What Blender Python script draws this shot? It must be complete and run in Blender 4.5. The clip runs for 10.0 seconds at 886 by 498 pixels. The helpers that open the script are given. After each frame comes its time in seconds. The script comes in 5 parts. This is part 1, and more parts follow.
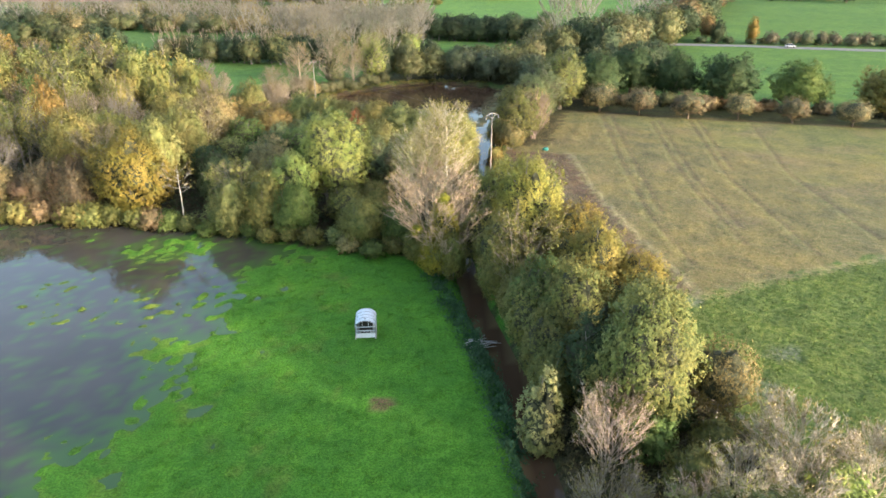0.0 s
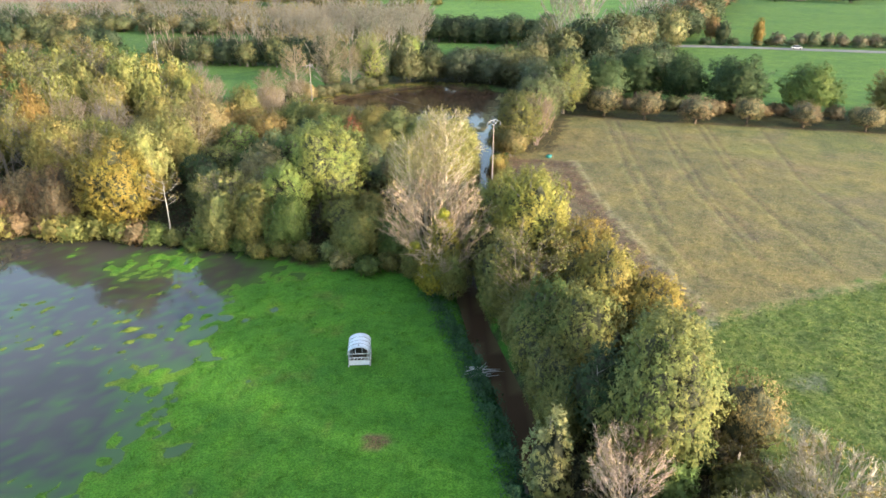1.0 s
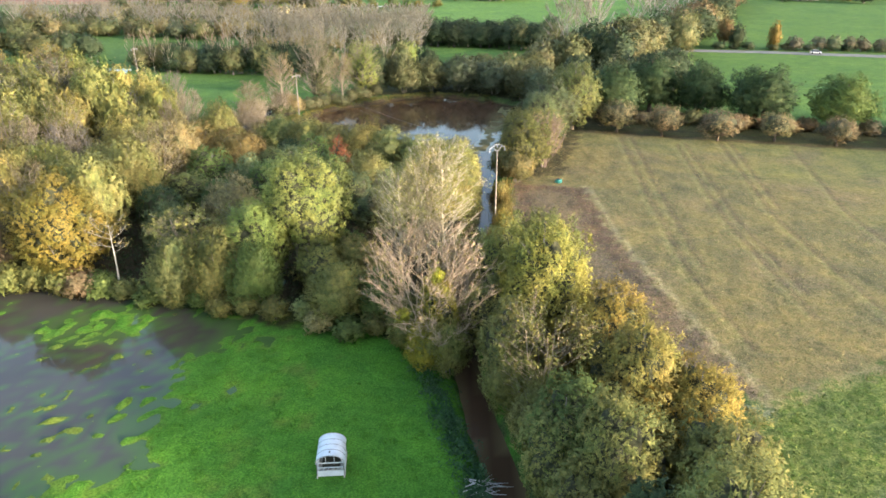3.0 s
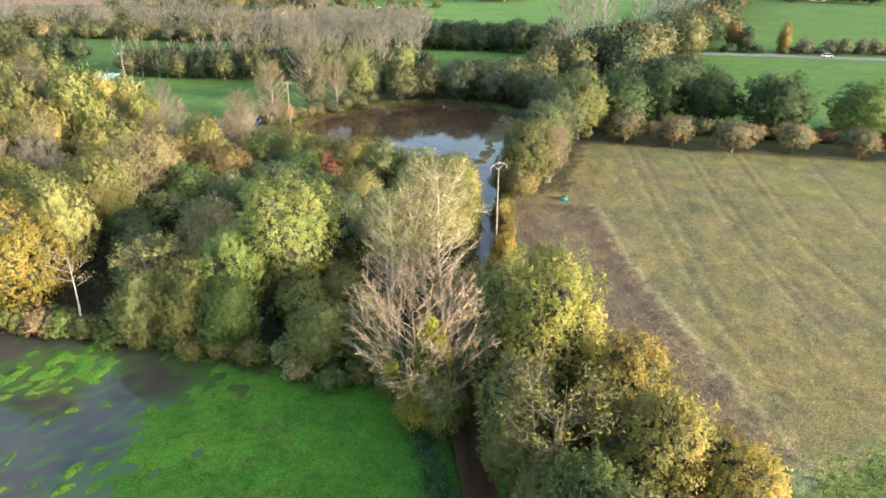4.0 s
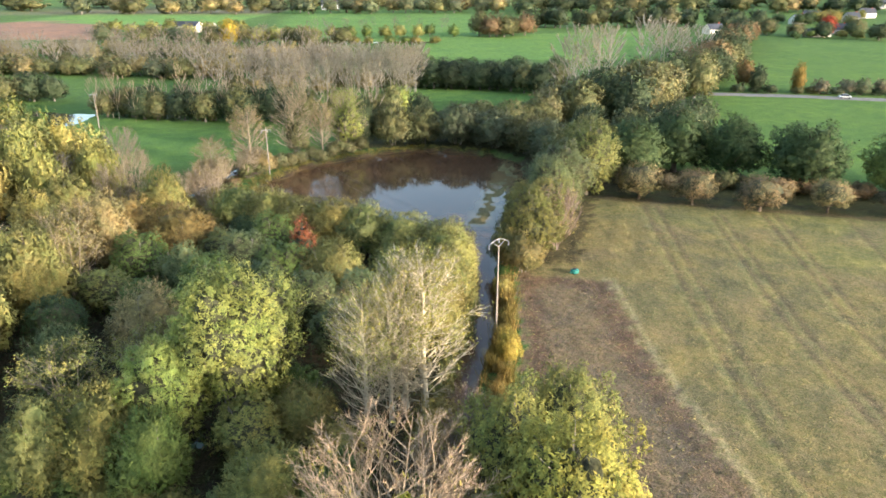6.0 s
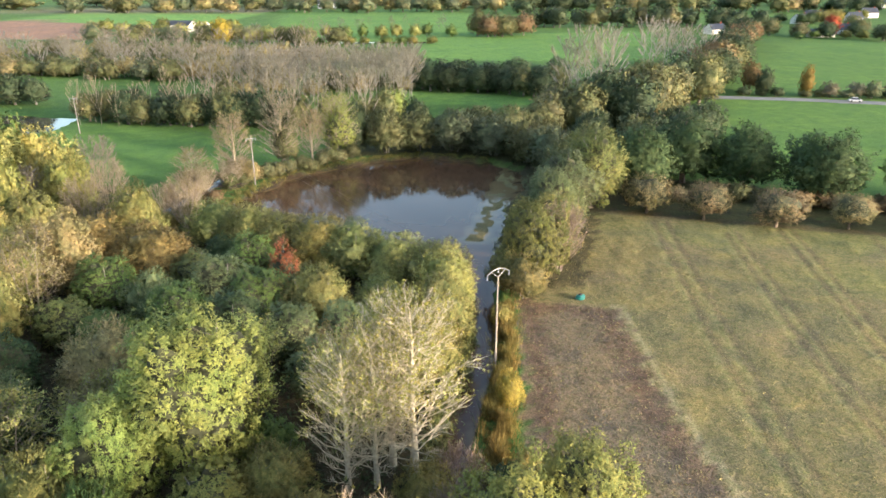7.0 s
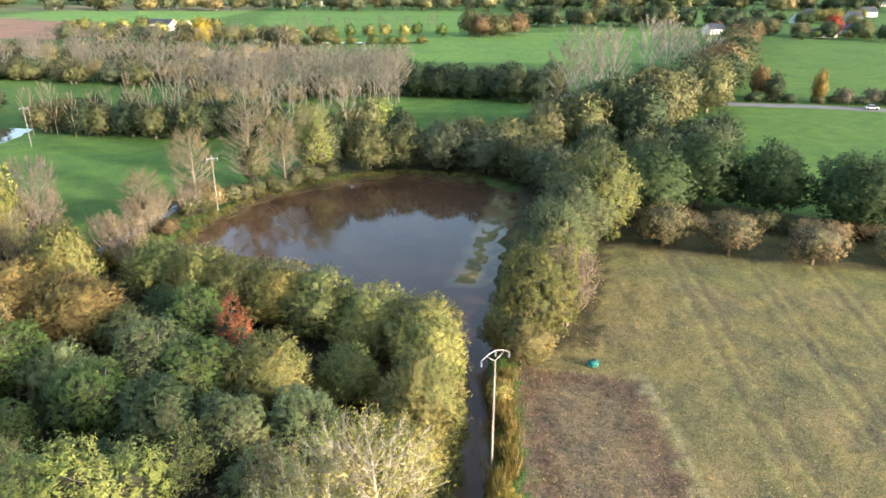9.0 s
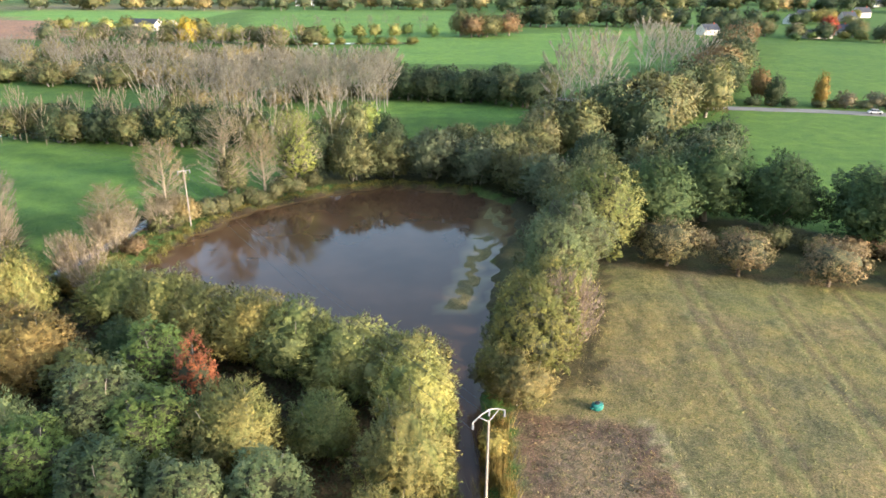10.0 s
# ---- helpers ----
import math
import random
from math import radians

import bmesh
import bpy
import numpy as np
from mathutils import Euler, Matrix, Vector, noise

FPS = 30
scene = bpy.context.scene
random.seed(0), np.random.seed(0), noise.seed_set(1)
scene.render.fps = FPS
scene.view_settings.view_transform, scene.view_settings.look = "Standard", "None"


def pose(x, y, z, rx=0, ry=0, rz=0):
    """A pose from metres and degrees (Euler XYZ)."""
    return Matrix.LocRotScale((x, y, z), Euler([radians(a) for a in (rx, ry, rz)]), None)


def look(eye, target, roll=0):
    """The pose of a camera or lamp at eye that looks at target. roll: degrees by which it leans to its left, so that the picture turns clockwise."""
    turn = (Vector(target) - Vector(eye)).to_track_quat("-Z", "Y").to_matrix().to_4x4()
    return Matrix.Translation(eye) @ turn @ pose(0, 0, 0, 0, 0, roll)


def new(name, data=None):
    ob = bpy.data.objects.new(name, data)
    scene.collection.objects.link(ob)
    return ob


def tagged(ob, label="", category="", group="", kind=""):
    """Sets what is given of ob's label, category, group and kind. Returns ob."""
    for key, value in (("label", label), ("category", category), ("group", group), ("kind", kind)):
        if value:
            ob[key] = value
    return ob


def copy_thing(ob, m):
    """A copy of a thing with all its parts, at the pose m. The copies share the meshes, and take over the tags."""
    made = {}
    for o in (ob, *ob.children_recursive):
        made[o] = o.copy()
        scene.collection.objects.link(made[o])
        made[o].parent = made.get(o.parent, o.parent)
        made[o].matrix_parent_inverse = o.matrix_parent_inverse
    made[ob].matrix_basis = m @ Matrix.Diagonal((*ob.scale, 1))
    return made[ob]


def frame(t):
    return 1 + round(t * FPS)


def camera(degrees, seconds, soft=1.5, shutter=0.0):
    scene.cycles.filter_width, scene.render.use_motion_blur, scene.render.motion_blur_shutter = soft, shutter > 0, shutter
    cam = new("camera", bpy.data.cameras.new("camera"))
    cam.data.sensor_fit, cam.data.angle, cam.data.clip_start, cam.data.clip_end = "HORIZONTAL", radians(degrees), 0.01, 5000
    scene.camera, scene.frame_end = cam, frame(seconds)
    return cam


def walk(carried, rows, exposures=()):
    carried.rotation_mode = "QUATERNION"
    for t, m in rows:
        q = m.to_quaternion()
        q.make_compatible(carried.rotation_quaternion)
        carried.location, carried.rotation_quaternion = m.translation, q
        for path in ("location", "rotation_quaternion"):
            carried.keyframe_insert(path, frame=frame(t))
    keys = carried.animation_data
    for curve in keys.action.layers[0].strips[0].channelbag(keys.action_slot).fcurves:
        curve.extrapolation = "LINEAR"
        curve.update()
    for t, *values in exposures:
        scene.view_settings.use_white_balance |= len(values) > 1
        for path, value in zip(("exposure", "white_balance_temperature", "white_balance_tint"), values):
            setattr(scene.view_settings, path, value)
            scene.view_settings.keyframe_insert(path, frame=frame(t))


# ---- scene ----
cam = camera(65.3, 10.0, soft=1.6)
METRES, EYE, TILT, LEAN, TURN = 85.0, 41.0, -24.0, 0.0, 0.0
ROWS = [
    (0.0, 0.0, 0.0, 0.0, -0.0, 0.0, -0.0),
    (0.5, 0.0007, 0.0269, 0.0118, 0.03, -0.04, -0.01),
    (1.0, 0.0017, 0.0604, 0.0262, 0.04, 0.0, 0.01),
    (1.5, 0.0032, 0.0996, 0.0432, 0.05, 0.02, 0.02),
    (2.0, 0.005, 0.1429, 0.0628, 0.07, 0.01, 0.05),
    (2.5, 0.0069, 0.1891, 0.0844, 0.08, -0.03, 0.08),
    (4.0, 0.0165, 0.335, 0.1526, 0.19, -0.12, 0.06),
    (4.5, 0.02, 0.3835, 0.1757, 0.2, 0.24, 0.03),
    (5.0, 0.0237, 0.4311, 0.1983, 0.21, 1.27, 0.01),
    (5.5, 0.027, 0.4785, 0.2204, 0.2, 2.32, -0.04),
    (7.0, 0.0362, 0.6234, 0.2871, -0.01, 2.2, -0.06),
    (7.5, 0.0385, 0.6713, 0.3093, -0.12, 2.14, -0.06),
    (8.0, 0.0409, 0.7191, 0.3311, -0.27, 2.08, -0.03),
    (8.5, 0.0438, 0.7669, 0.3527, -0.44, 2.02, 0.01),
    (9.0, 0.0469, 0.8144, 0.3737, -0.65, 1.99, 0.07),
    (9.5, 0.0505, 0.8614, 0.3944, -0.94, 1.98, 0.14),
    (10.0, 0.0543, 0.9082, 0.4146, -1.29, 1.95, 0.22),
]
walk(cam, [(t, pose(0, 0, EYE, TILT, LEAN, TURN) @ pose(METRES * x, METRES * y, METRES * z, 90 + pitch, roll, yaw)) for t, x, y, z, yaw, pitch, roll in ROWS],
     [(0.0, 2.22), (2.5, 2.22), (4.0, 2.18), (5.5, 2.14), (7.0, 2.08), (8.5, 2.1), (10.0, 2.17)])

# ---- world and sun ----
SUN_EL, SUN_DIR = 12.5, Vector((0.86, -0.51, 0)).normalized()
world = bpy.data.worlds.new("sky")
scene.world = world
world.use_nodes = True
wn = world.node_tree
sky = wn.nodes.new("ShaderNodeTexSky")
sky.sky_type, sky.sun_disc = "NISHITA", False
sky.sun_elevation, sky.sun_rotation = radians(SUN_EL), math.atan2(SUN_DIR.x, SUN_DIR.y)
sky.air_density, sky.dust_density, sky.ozone_density = 1.0, 2.0, 1.0
wn.links.new(sky.outputs[0], wn.nodes["Background"].inputs[0])
wn.nodes["Background"].inputs[1].default_value = 0.15
sun = new("sun", bpy.data.lights.new("sun", "SUN"))
sun.data.energy, sun.data.angle, sun.data.color = 2.2, radians(2.4), (1.0, 0.885, 0.79)
sun.matrix_world = look(SUN_DIR * 100 + Vector((0, 0, 100 * math.tan(radians(SUN_EL)))), (0, 0, 0))


# ---- materials ----
def mat(name):
    m = bpy.data.materials.new(name)
    m.use_nodes = True
    return m, m.node_tree.nodes, m.node_tree.links, m.node_tree.nodes["Principled BSDF"]


def noise_node(nodes, links, vec, scale, detail=3.0, rough=0.55):
    n = nodes.new("ShaderNodeTexNoise")
    n.inputs["Scale"].default_value, n.inputs["Detail"].default_value, n.inputs["Roughness"].default_value = scale, detail, rough
    if vec is not None:
        links.new(vec, n.inputs["Vector"])
    return n.outputs["Fac"]


def ramp(nodes, links, fac, lo, hi, a, b):
    n = nodes.new("ShaderNodeMapRange")
    for key, value in (("From Min", lo), ("From Max", hi), ("To Min", a), ("To Max", b)):
        n.inputs[key].default_value = value
    links.new(fac, n.inputs["Value"])
    return n.outputs[0]


def mixc(nodes, links, fac, a, b, mode="MIX"):
    n = nodes.new("ShaderNodeMix")
    n.data_type, n.blend_type = "RGBA", mode
    for sock, v in ((n.inputs["Factor"], fac), (n.inputs["A"], a), (n.inputs["B"], b)):
        if isinstance(v, (int, float)):
            sock.default_value = v
        elif isinstance(v, tuple):
            sock.default_value = (*v, 1)
        else:
            links.new(v, sock)
    return n.outputs["Result"]


def bumped(nodes, links, height, bsdf, strength, dist):
    b = nodes.new("ShaderNodeBump")
    b.inputs["Strength"].default_value, b.inputs["Distance"].default_value = strength, dist
    links.new(height, b.inputs["Height"])
    links.new(b.outputs[0], bsdf.inputs["Normal"])


def plain(name, col, rough=0.7, metal=0.0, scale=6.0, vary=0.25, bump=0.01):
    """A painted, wooden or metal surface with two scales of wear."""
    m, n, l, b = mat(name)
    at = n.new("ShaderNodeTexCoord").outputs["Object"]
    f1, f2 = noise_node(n, l, at, scale), noise_node(n, l, at, scale * 9)
    c = mixc(n, l, ramp(n, l, f1, 0.3, 0.7, 0, 1), tuple(x * (1 - vary) for x in col), tuple(min(1, x * (1 + vary)) for x in col))
    c = mixc(n, l, ramp(n, l, f2, 0.45, 0.75, 0, 0.35), c, tuple(x * 0.55 for x in col))
    l.new(c, b.inputs["Base Color"])
    b.inputs["Roughness"].default_value, b.inputs["Metallic"].default_value = rough, metal
    bumped(n, l, f2, b, 0.4, bump)
    return m


def leaf_material():
    m, n, l, b = mat("foliage")
    info = n.new("ShaderNodeObjectInfo")
    geo = n.new("ShaderNodeNewGeometry")
    at = n.new("ShaderNodeTexCoord").outputs["Object"]
    clump = ramp(n, l, noise_node(n, l, at, 0.55, 2.0), 0.35, 0.65, 0, 1)
    one = geo.outputs["Random Per Island"]
    dark = mixc(n, l, 1.0, info.outputs["Color"], (0.78, 0.82, 0.80), "MULTIPLY")
    light = mixc(n, l, 1.0, info.outputs["Color"], (1.16, 1.12, 1.05), "MULTIPLY")
    c = mixc(n, l, ramp(n, l, one, 0, 1, 0.0, 1.0), dark, light)
    c = mixc(n, l, ramp(n, l, clump, 0, 1, 0.0, 0.45), c, mixc(n, l, 1.0, c, (1.14, 1.03, 0.80), "MULTIPLY"))
    c = mixc(n, l, ramp(n, l, noise_node(n, l, at, 1.7, 2.0), 0.40, 0.60, 0.0, 1.0), mixc(n, l, 1.0, c, (0.74, 0.76, 0.74), "MULTIPLY"), mixc(n, l, 1.0, c, (1.17, 1.14, 1.06), "MULTIPLY"))
    patch = ramp(n, l, noise_node(n, l, at, 0.32, 2.0), 0.42, 0.60, 0.0, 0.5)
    c = mixc(n, l, patch, c, mixc(n, l, 1.0, c, (0.60, 0.86, 0.74), "MULTIPLY"))
    hs = n.new("ShaderNodeHueSaturation")
    l.new(ramp(n, l, info.outputs["Random"], 0, 1, 0.492, 0.508), hs.inputs["Hue"])
    l.new(ramp(n, l, info.outputs["Random"], 0, 1, 0.85, 1.15), hs.inputs["Value"])
    l.new(c, hs.inputs["Color"])
    l.new(hs.outputs[0], b.inputs["Base Color"])
    b.inputs["Roughness"].default_value = 0.75
    b.inputs["Specular IOR Level"].default_value = 0.25
    tr = n.new("ShaderNodeBsdfTranslucent")
    l.new(hs.outputs[0], tr.inputs["Color"])
    mx = n.new("ShaderNodeMixShader")
    mx.inputs[0].default_value = 0.22
    l.new(b.outputs[0], mx.inputs[1])
    l.new(tr.outputs[0], mx.inputs[2])
    l.new(mx.outputs[0], n["Material Output"].inputs[0])
    return m


def bark_material():
    m, n, l, b = mat("bark")
    info = n.new("ShaderNodeObjectInfo")
    at = n.new("ShaderNodeTexCoord").outputs["Object"]
    f = noise_node(n, l, at, 3.0, 4.0)
    c = mixc(n, l, ramp(n, l, f, 0.3, 0.7, 0, 1), mixc(n, l, 1.0, info.outputs["Color"], (0.6, 0.58, 0.55), "MULTIPLY"), info.outputs["Color"])
    l.new(c, b.inputs["Base Color"])
    b.inputs["Roughness"].default_value = 0.9
    bumped(n, l, noise_node(n, l, at, 14.0), b, 0.6, 0.03)
    return m


def ground_material():
    m, n, l, b = mat("grassland")
    a = n.new("ShaderNodeAttribute")
    a.attribute_name = "cover"
    r = n.new("ShaderNodeAttribute")
    r.attribute_name = "weedy"
    at = n.new("ShaderNodeNewGeometry").outputs["Position"]
    big, mid, small, fine = (noise_node(n, l, at, s, d) for s, d in ((0.035, 3.0), (0.22, 4.0), (1.3, 6.0), (5.5, 4.0)))
    c = a.outputs["Color"]
    c = mixc(n, l, ramp(n, l, big, 0.35, 0.65, 0, 1), mixc(n, l, 1.0, c, (0.86, 0.9, 0.9), "MULTIPLY"), mixc(n, l, 1.0, c, (1.12, 1.06, 0.95), "MULTIPLY"))
    c = mixc(n, l, ramp(n, l, mid, 0.35, 0.68, 0, 1), mixc(n, l, 1.0, c, (0.80, 0.84, 0.9), "MULTIPLY"), mixc(n, l, 1.0, c, (1.18, 1.14, 1.0), "MULTIPLY"))
    # tufts, broken up more strongly on weedy ground
    tuft = n.new("ShaderNodeMath")
    tuft.operation = "MULTIPLY"
    l.new(ramp(n, l, small, 0.44, 0.60, 0, 1), tuft.inputs[0])
    l.new(r.outputs["Fac"], tuft.inputs[1])
    c = mixc(n, l, tuft.outputs[0], c, mixc(n, l, 1.0, c, (0.50, 0.66, 0.48), "MULTIPLY"))
    c = mixc(n, l, ramp(n, l, fine, 0.42, 0.60, 0.0, 0.85), c, mixc(n, l, 1.0, c, (0.50, 0.54, 0.50), "MULTIPLY"))
    l.new(c, b.inputs["Base Color"])
    b.inputs["Roughness"].default_value = 0.95
    b.inputs["Specular IOR Level"].default_value = 0.15
    add = n.new("ShaderNodeMath")
    l.new(small, add.inputs[0])
    l.new(fine, add.inputs[1])
    bumped(n, l, add.outputs[0], b, 0.8, 0.22)
    return m


def water_material(name, col, rough, weed):
    m, n, l, b = mat(name)
    at = n.new("ShaderNodeNewGeometry").outputs["Position"]
    f = noise_node(n, l, at, 0.09, 3.0)
    l.new(mixc(n, l, ramp(n, l, f, 0.3, 0.7, 0, 1), tuple(x * 0.8 for x in col), tuple(x * 1.2 for x in col)), b.inputs["Base Color"])
    murk = b.inputs["Base Color"].links[0].from_socket
    sh = n.new("ShaderNodeAttribute")
    sh.attribute_name = "shallow"
    l.new(mixc(n, l, sh.outputs["Fac"], murk, weed), b.inputs["Base Color"])
    b.inputs["Roughness"].default_value, b.inputs["IOR"].default_value = rough, 1.33
    bumped(n, l, noise_node(n, l, at, 2.2, 2.0), b, 0.04, 0.05)
    return m


LEAF, BARK, GROUND = leaf_material(), bark_material(), ground_material()
# dark crown cores: shade in the gaps between leaves, put into the colour
GAP_SHADE = plain("inner_twigs", (0.068, 0.070, 0.032), 0.95, 0.0, 1.6, 0.45, 0.2)
POND = water_material("pond_water", (0.082, 0.046, 0.026), 0.05, (0.17, 0.125, 0.06))
FLOOD = water_material("flood_water", (0.058, 0.052, 0.044), 0.025, (0.055, 0.125, 0.024))
WHITE = plain("white_sheet_metal", (0.62, 0.66, 0.70), 0.45, 0.0, 1.5, 0.12)
PALEWOOD = plain("grey_wood", (0.5, 0.46, 0.42), 0.8, 0.0, 3.0)
RUBBLE = plain("rotten_wood", (0.075, 0.058, 0.045), 0.95, 0.0, 5.0, 0.4)
DARK = plain("dark_hay", (0.05, 0.045, 0.035), 0.95, 0.0, 8.0, 0.5)
TEAL = plain("teal_plastic", (0.012, 0.15, 0.13), 0.5, 0.0, 2.0, 0.15)
BLACK = plain("black_plastic", (0.02, 0.02, 0.022), 0.5)
CONCRETE = plain("pole_concrete", (0.235, 0.205, 0.178), 0.85, 0.0, 2.0, 0.15)
STEEL = plain("galvanised_steel", (0.29, 0.285, 0.28), 0.45, 0.6, 3.0, 0.15)
GLASS = plain("brown_glass", (0.25, 0.25, 0.27), 0.2)
ASPHALT = plain("asphalt", (0.16, 0.16, 0.165), 0.9, 0.0, 0.3, 0.2)
RENDERED = plain("house_render", (0.68, 0.64, 0.56), 0.9, 0.0, 0.6, 0.12)
SLATE = plain("slate_roof", (0.09, 0.10, 0.13), 0.6, 0.0, 1.2, 0.25)
REDWALL = plain("red_roof", (0.42, 0.10, 0.06), 0.8, 0.0, 1.2, 0.2)
PANE = plain("window_dark", (0.03, 0.035, 0.045), 0.15)
CARPAINT = plain("white_car_paint", (0.55, 0.56, 0.57), 0.25, 0.0, 2.0, 0.05)
RUBBER = plain("rubber", (0.02, 0.02, 0.02), 0.85)


# ---- mesh helpers ----
def mesh(name, verts, faces, material, smooth=False):
    me = bpy.data.meshes.new(name)
    me.from_pydata([tuple(v) for v in verts], [], faces)
    me.materials.append(material)
    if smooth:
        me.polygons.foreach_set("use_smooth", [True] * len(me.polygons))
    return me


def tri_mesh(name, tris, material, facing=None, core=None, inner=None):
    """A mesh of loose triangles from an array (n, 3, 3), each shaded as facing the way given, and of a closed core, if there is one."""
    tris = np.array(tris, dtype=np.float32)
    if facing is not None:
        back = (np.cross(tris[:, 1] - tris[:, 0], tris[:, 2] - tris[:, 0]) * facing).sum(1) < 0
        tris[back] = tris[back][:, ::-1]
    co, index = tris.reshape(-1, 3), np.arange(3 * len(tris))
    if core is not None:
        index = np.concatenate([index, core[1].ravel() + len(co)])
        co = np.concatenate([co, core[0].astype(np.float32)])
    me = bpy.data.meshes.new(name)
    me.vertices.add(len(co))
    me.vertices.foreach_set("co", co.ravel())
    me.loops.add(len(index))
    me.loops.foreach_set("vertex_index", index.astype(np.int32))
    me.polygons.add(len(index) // 3)
    me.polygons.foreach_set("loop_start", np.arange(0, len(index), 3, dtype=np.int32))
    me.materials.append(material)
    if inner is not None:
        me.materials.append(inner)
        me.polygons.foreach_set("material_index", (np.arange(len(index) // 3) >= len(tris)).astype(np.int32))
    me.update(calc_edges=True)
    if facing is not None:
        normals = np.repeat(facing, 3, axis=0)
        if core is not None:
            normals = np.concatenate([normals, core[2][core[1].ravel()]])
        me.normals_split_custom_set(normals.tolist())
    return me


def part(name, bm, material, parent=None, label=""):
    """Links a bmesh as one mesh object under a thing or a part."""
    me = bpy.data.meshes.new(name)
    bm.to_mesh(me)
    bm.free()
    me.materials.append(material)
    ob = new(name, me)
    ob.parent = parent
    return tagged(ob, label)


def box(bm, cx, cy, cz, sx, sy, sz, rot=None, bevel=0.0):
    made = bmesh.ops.create_cube(bm, size=1.0)["verts"]
    bmesh.ops.scale(bm, vec=(sx, sy, sz), verts=made)
    if bevel:
        es = list({e for v in made for e in v.link_edges})
        made = list({v for f in bmesh.ops.bevel(bm, geom=es, offset=bevel, segments=2, affect="EDGES")["faces"] for v in f.verts} | {v for v in made if v.is_valid})
    if rot is not None:
        bmesh.ops.rotate(bm, matrix=Euler([radians(a) for a in rot]).to_matrix(), verts=made)
    bmesh.ops.translate(bm, vec=(cx, cy, cz), verts=made)
    return bm


def tube_arrays(verts, faces, pts, radii, sides=5):
    """Adds a tapered tube along pts to the lists of vertices and faces."""
    base = len(verts)
    for i, (p, r) in enumerate(zip(pts, radii)):
        p = Vector(p)
        d = (Vector(pts[min(i + 1, len(pts) - 1)]) - Vector(pts[max(i - 1, 0)])).normalized()
        u = d.orthogonal().normalized()
        v = d.cross(u)
        for k in range(sides):
            a = 2 * math.pi * k / sides
            verts.append(p + (u * math.cos(a) + v * math.sin(a)) * r)
    for i in range(len(pts) - 1):
        for k in range(sides):
            k2 = (k + 1) % sides
            faces.append((base + i * sides + k, base + i * sides + k2, base + (i + 1) * sides + k2, base + (i + 1) * sides + k))
    faces.append(tuple(base + (len(pts) - 1) * sides + k for k in range(sides)))


def tube(name, pts, radii, material, parent, sides=8, label=""):
    vs, fs = [], []
    tube_arrays(vs, fs, pts, radii, sides)
    ob = new(name, mesh(name, vs, fs, material, True))
    ob.parent = parent
    return tagged(ob, label)


# ---- the lie of the land ----
CREEK = [(9, 20), (8.5, 44), (7.4, 60), (6, 67), (4.4, 75), (3.4, 83), (2.6, 92), (3, 102), (3.9, 111), (5.3, 118), (7.3, 127), (8.3, 135), (8.6, 143), (8.8, 152)]
POND_EDGE = [(-42, 174), (-38, 184), (-35.5, 196), (-31, 207), (-15, 220), (-3, 225), (14, 220), (21, 212), (20, 197), (15, 184), (13, 170), (12, 158), (10.5, 149), (6.5, 149), (1, 156), (-6, 164), (-16, 168), (-27, 171), (-36, 171)]
FLOOD_EDGE = [(-34, 20), (-32, 46), (-28, 53), (-29, 61), (-27, 67), (-27, 75), (-25, 83), (-20, 94), (-38, 104), (-58, 108), (-160, 112), (-160, 20)]
CHANNEL = [(-44, 214), (-46, 200), (-49, 186), (-53, 174), (-62, 166)]
STRIP = [(13, 144.5), (26.5, 141.5), (26.6, 130), (27, 117), (28, 107), (29.2, 97), (31, 86), (32.5, 77.5), (22, 84), (13, 100), (11, 111), (12, 125)]
FIELD = [(11, 108), (12.5, 143), (20, 162), (33, 184), (60, 175.5), (106, 164), (190, 143), (190, 124), (63, 89.5), (32.5, 77.5), (22, 84), (13, 100)]
WOOD = [(-160, 108), (-70, 103), (-46, 101), (-31, 96), (-12, 91), (-2, 89), (1.5, 100), (2.5, 112), (6, 135), (6, 150), (-6, 163), (-30, 175), (-46, 172), (-56, 178), (-64, 196), (-90, 212), (-160, 226)]
THICKET = [(9, 40), (12, 30), (40, 30), (30, 44), (27, 58), (26, 72), (22, 83), (12, 100), (10, 108), (6, 108), (6, 84), (9, 62)]


def inside(px, py, poly):
    hit = np.zeros(px.shape, bool)
    for (x0, y0), (x1, y1) in zip(poly, poly[1:] + poly[:1]):
        cross = (y0 > py) != (y1 > py)
        hit ^= cross & (px < (x1 - x0) * (py - y0) / ((y1 - y0) or 1e-9) + x0)
    return hit


def away(px, py, line, closed=False):
    d = np.full(px.shape, 1e9)
    for (x0, y0), (x1, y1) in zip(line, line[1:] + (line[:1] if closed else [])):
        dx, dy = x1 - x0, y1 - y0
        t = np.clip(((px - x0) * dx + (py - y0) * dy) / (dx * dx + dy * dy), 0, 1)
        d = np.minimum(d, np.hypot(px - x0 - t * dx, py - y0 - t * dy))
    return d


def signed(px, py, poly):
    """Distance to a polygon's edge, positive inside."""
    return np.where(inside(px, py, poly), 1, -1) * away(px, py, poly, True)


def wobble(px, py, size, seed):
    """Smooth noise of about -1 to 1 from a few turned waves."""
    r = np.random.RandomState(seed)
    out = np.zeros(px.shape)
    for k in range(14):
        a, ph, s = r.uniform(0, 6.283), r.uniform(0, 6.283), size * r.uniform(0.45, 1.6)
        out += np.sin((px * math.cos(a) + py * math.sin(a)) * 6.283 / s + ph + 1.3 * np.sin((py * math.cos(a) - px * math.sin(a)) * 4.1 / s + ph))
    return out / 3.4


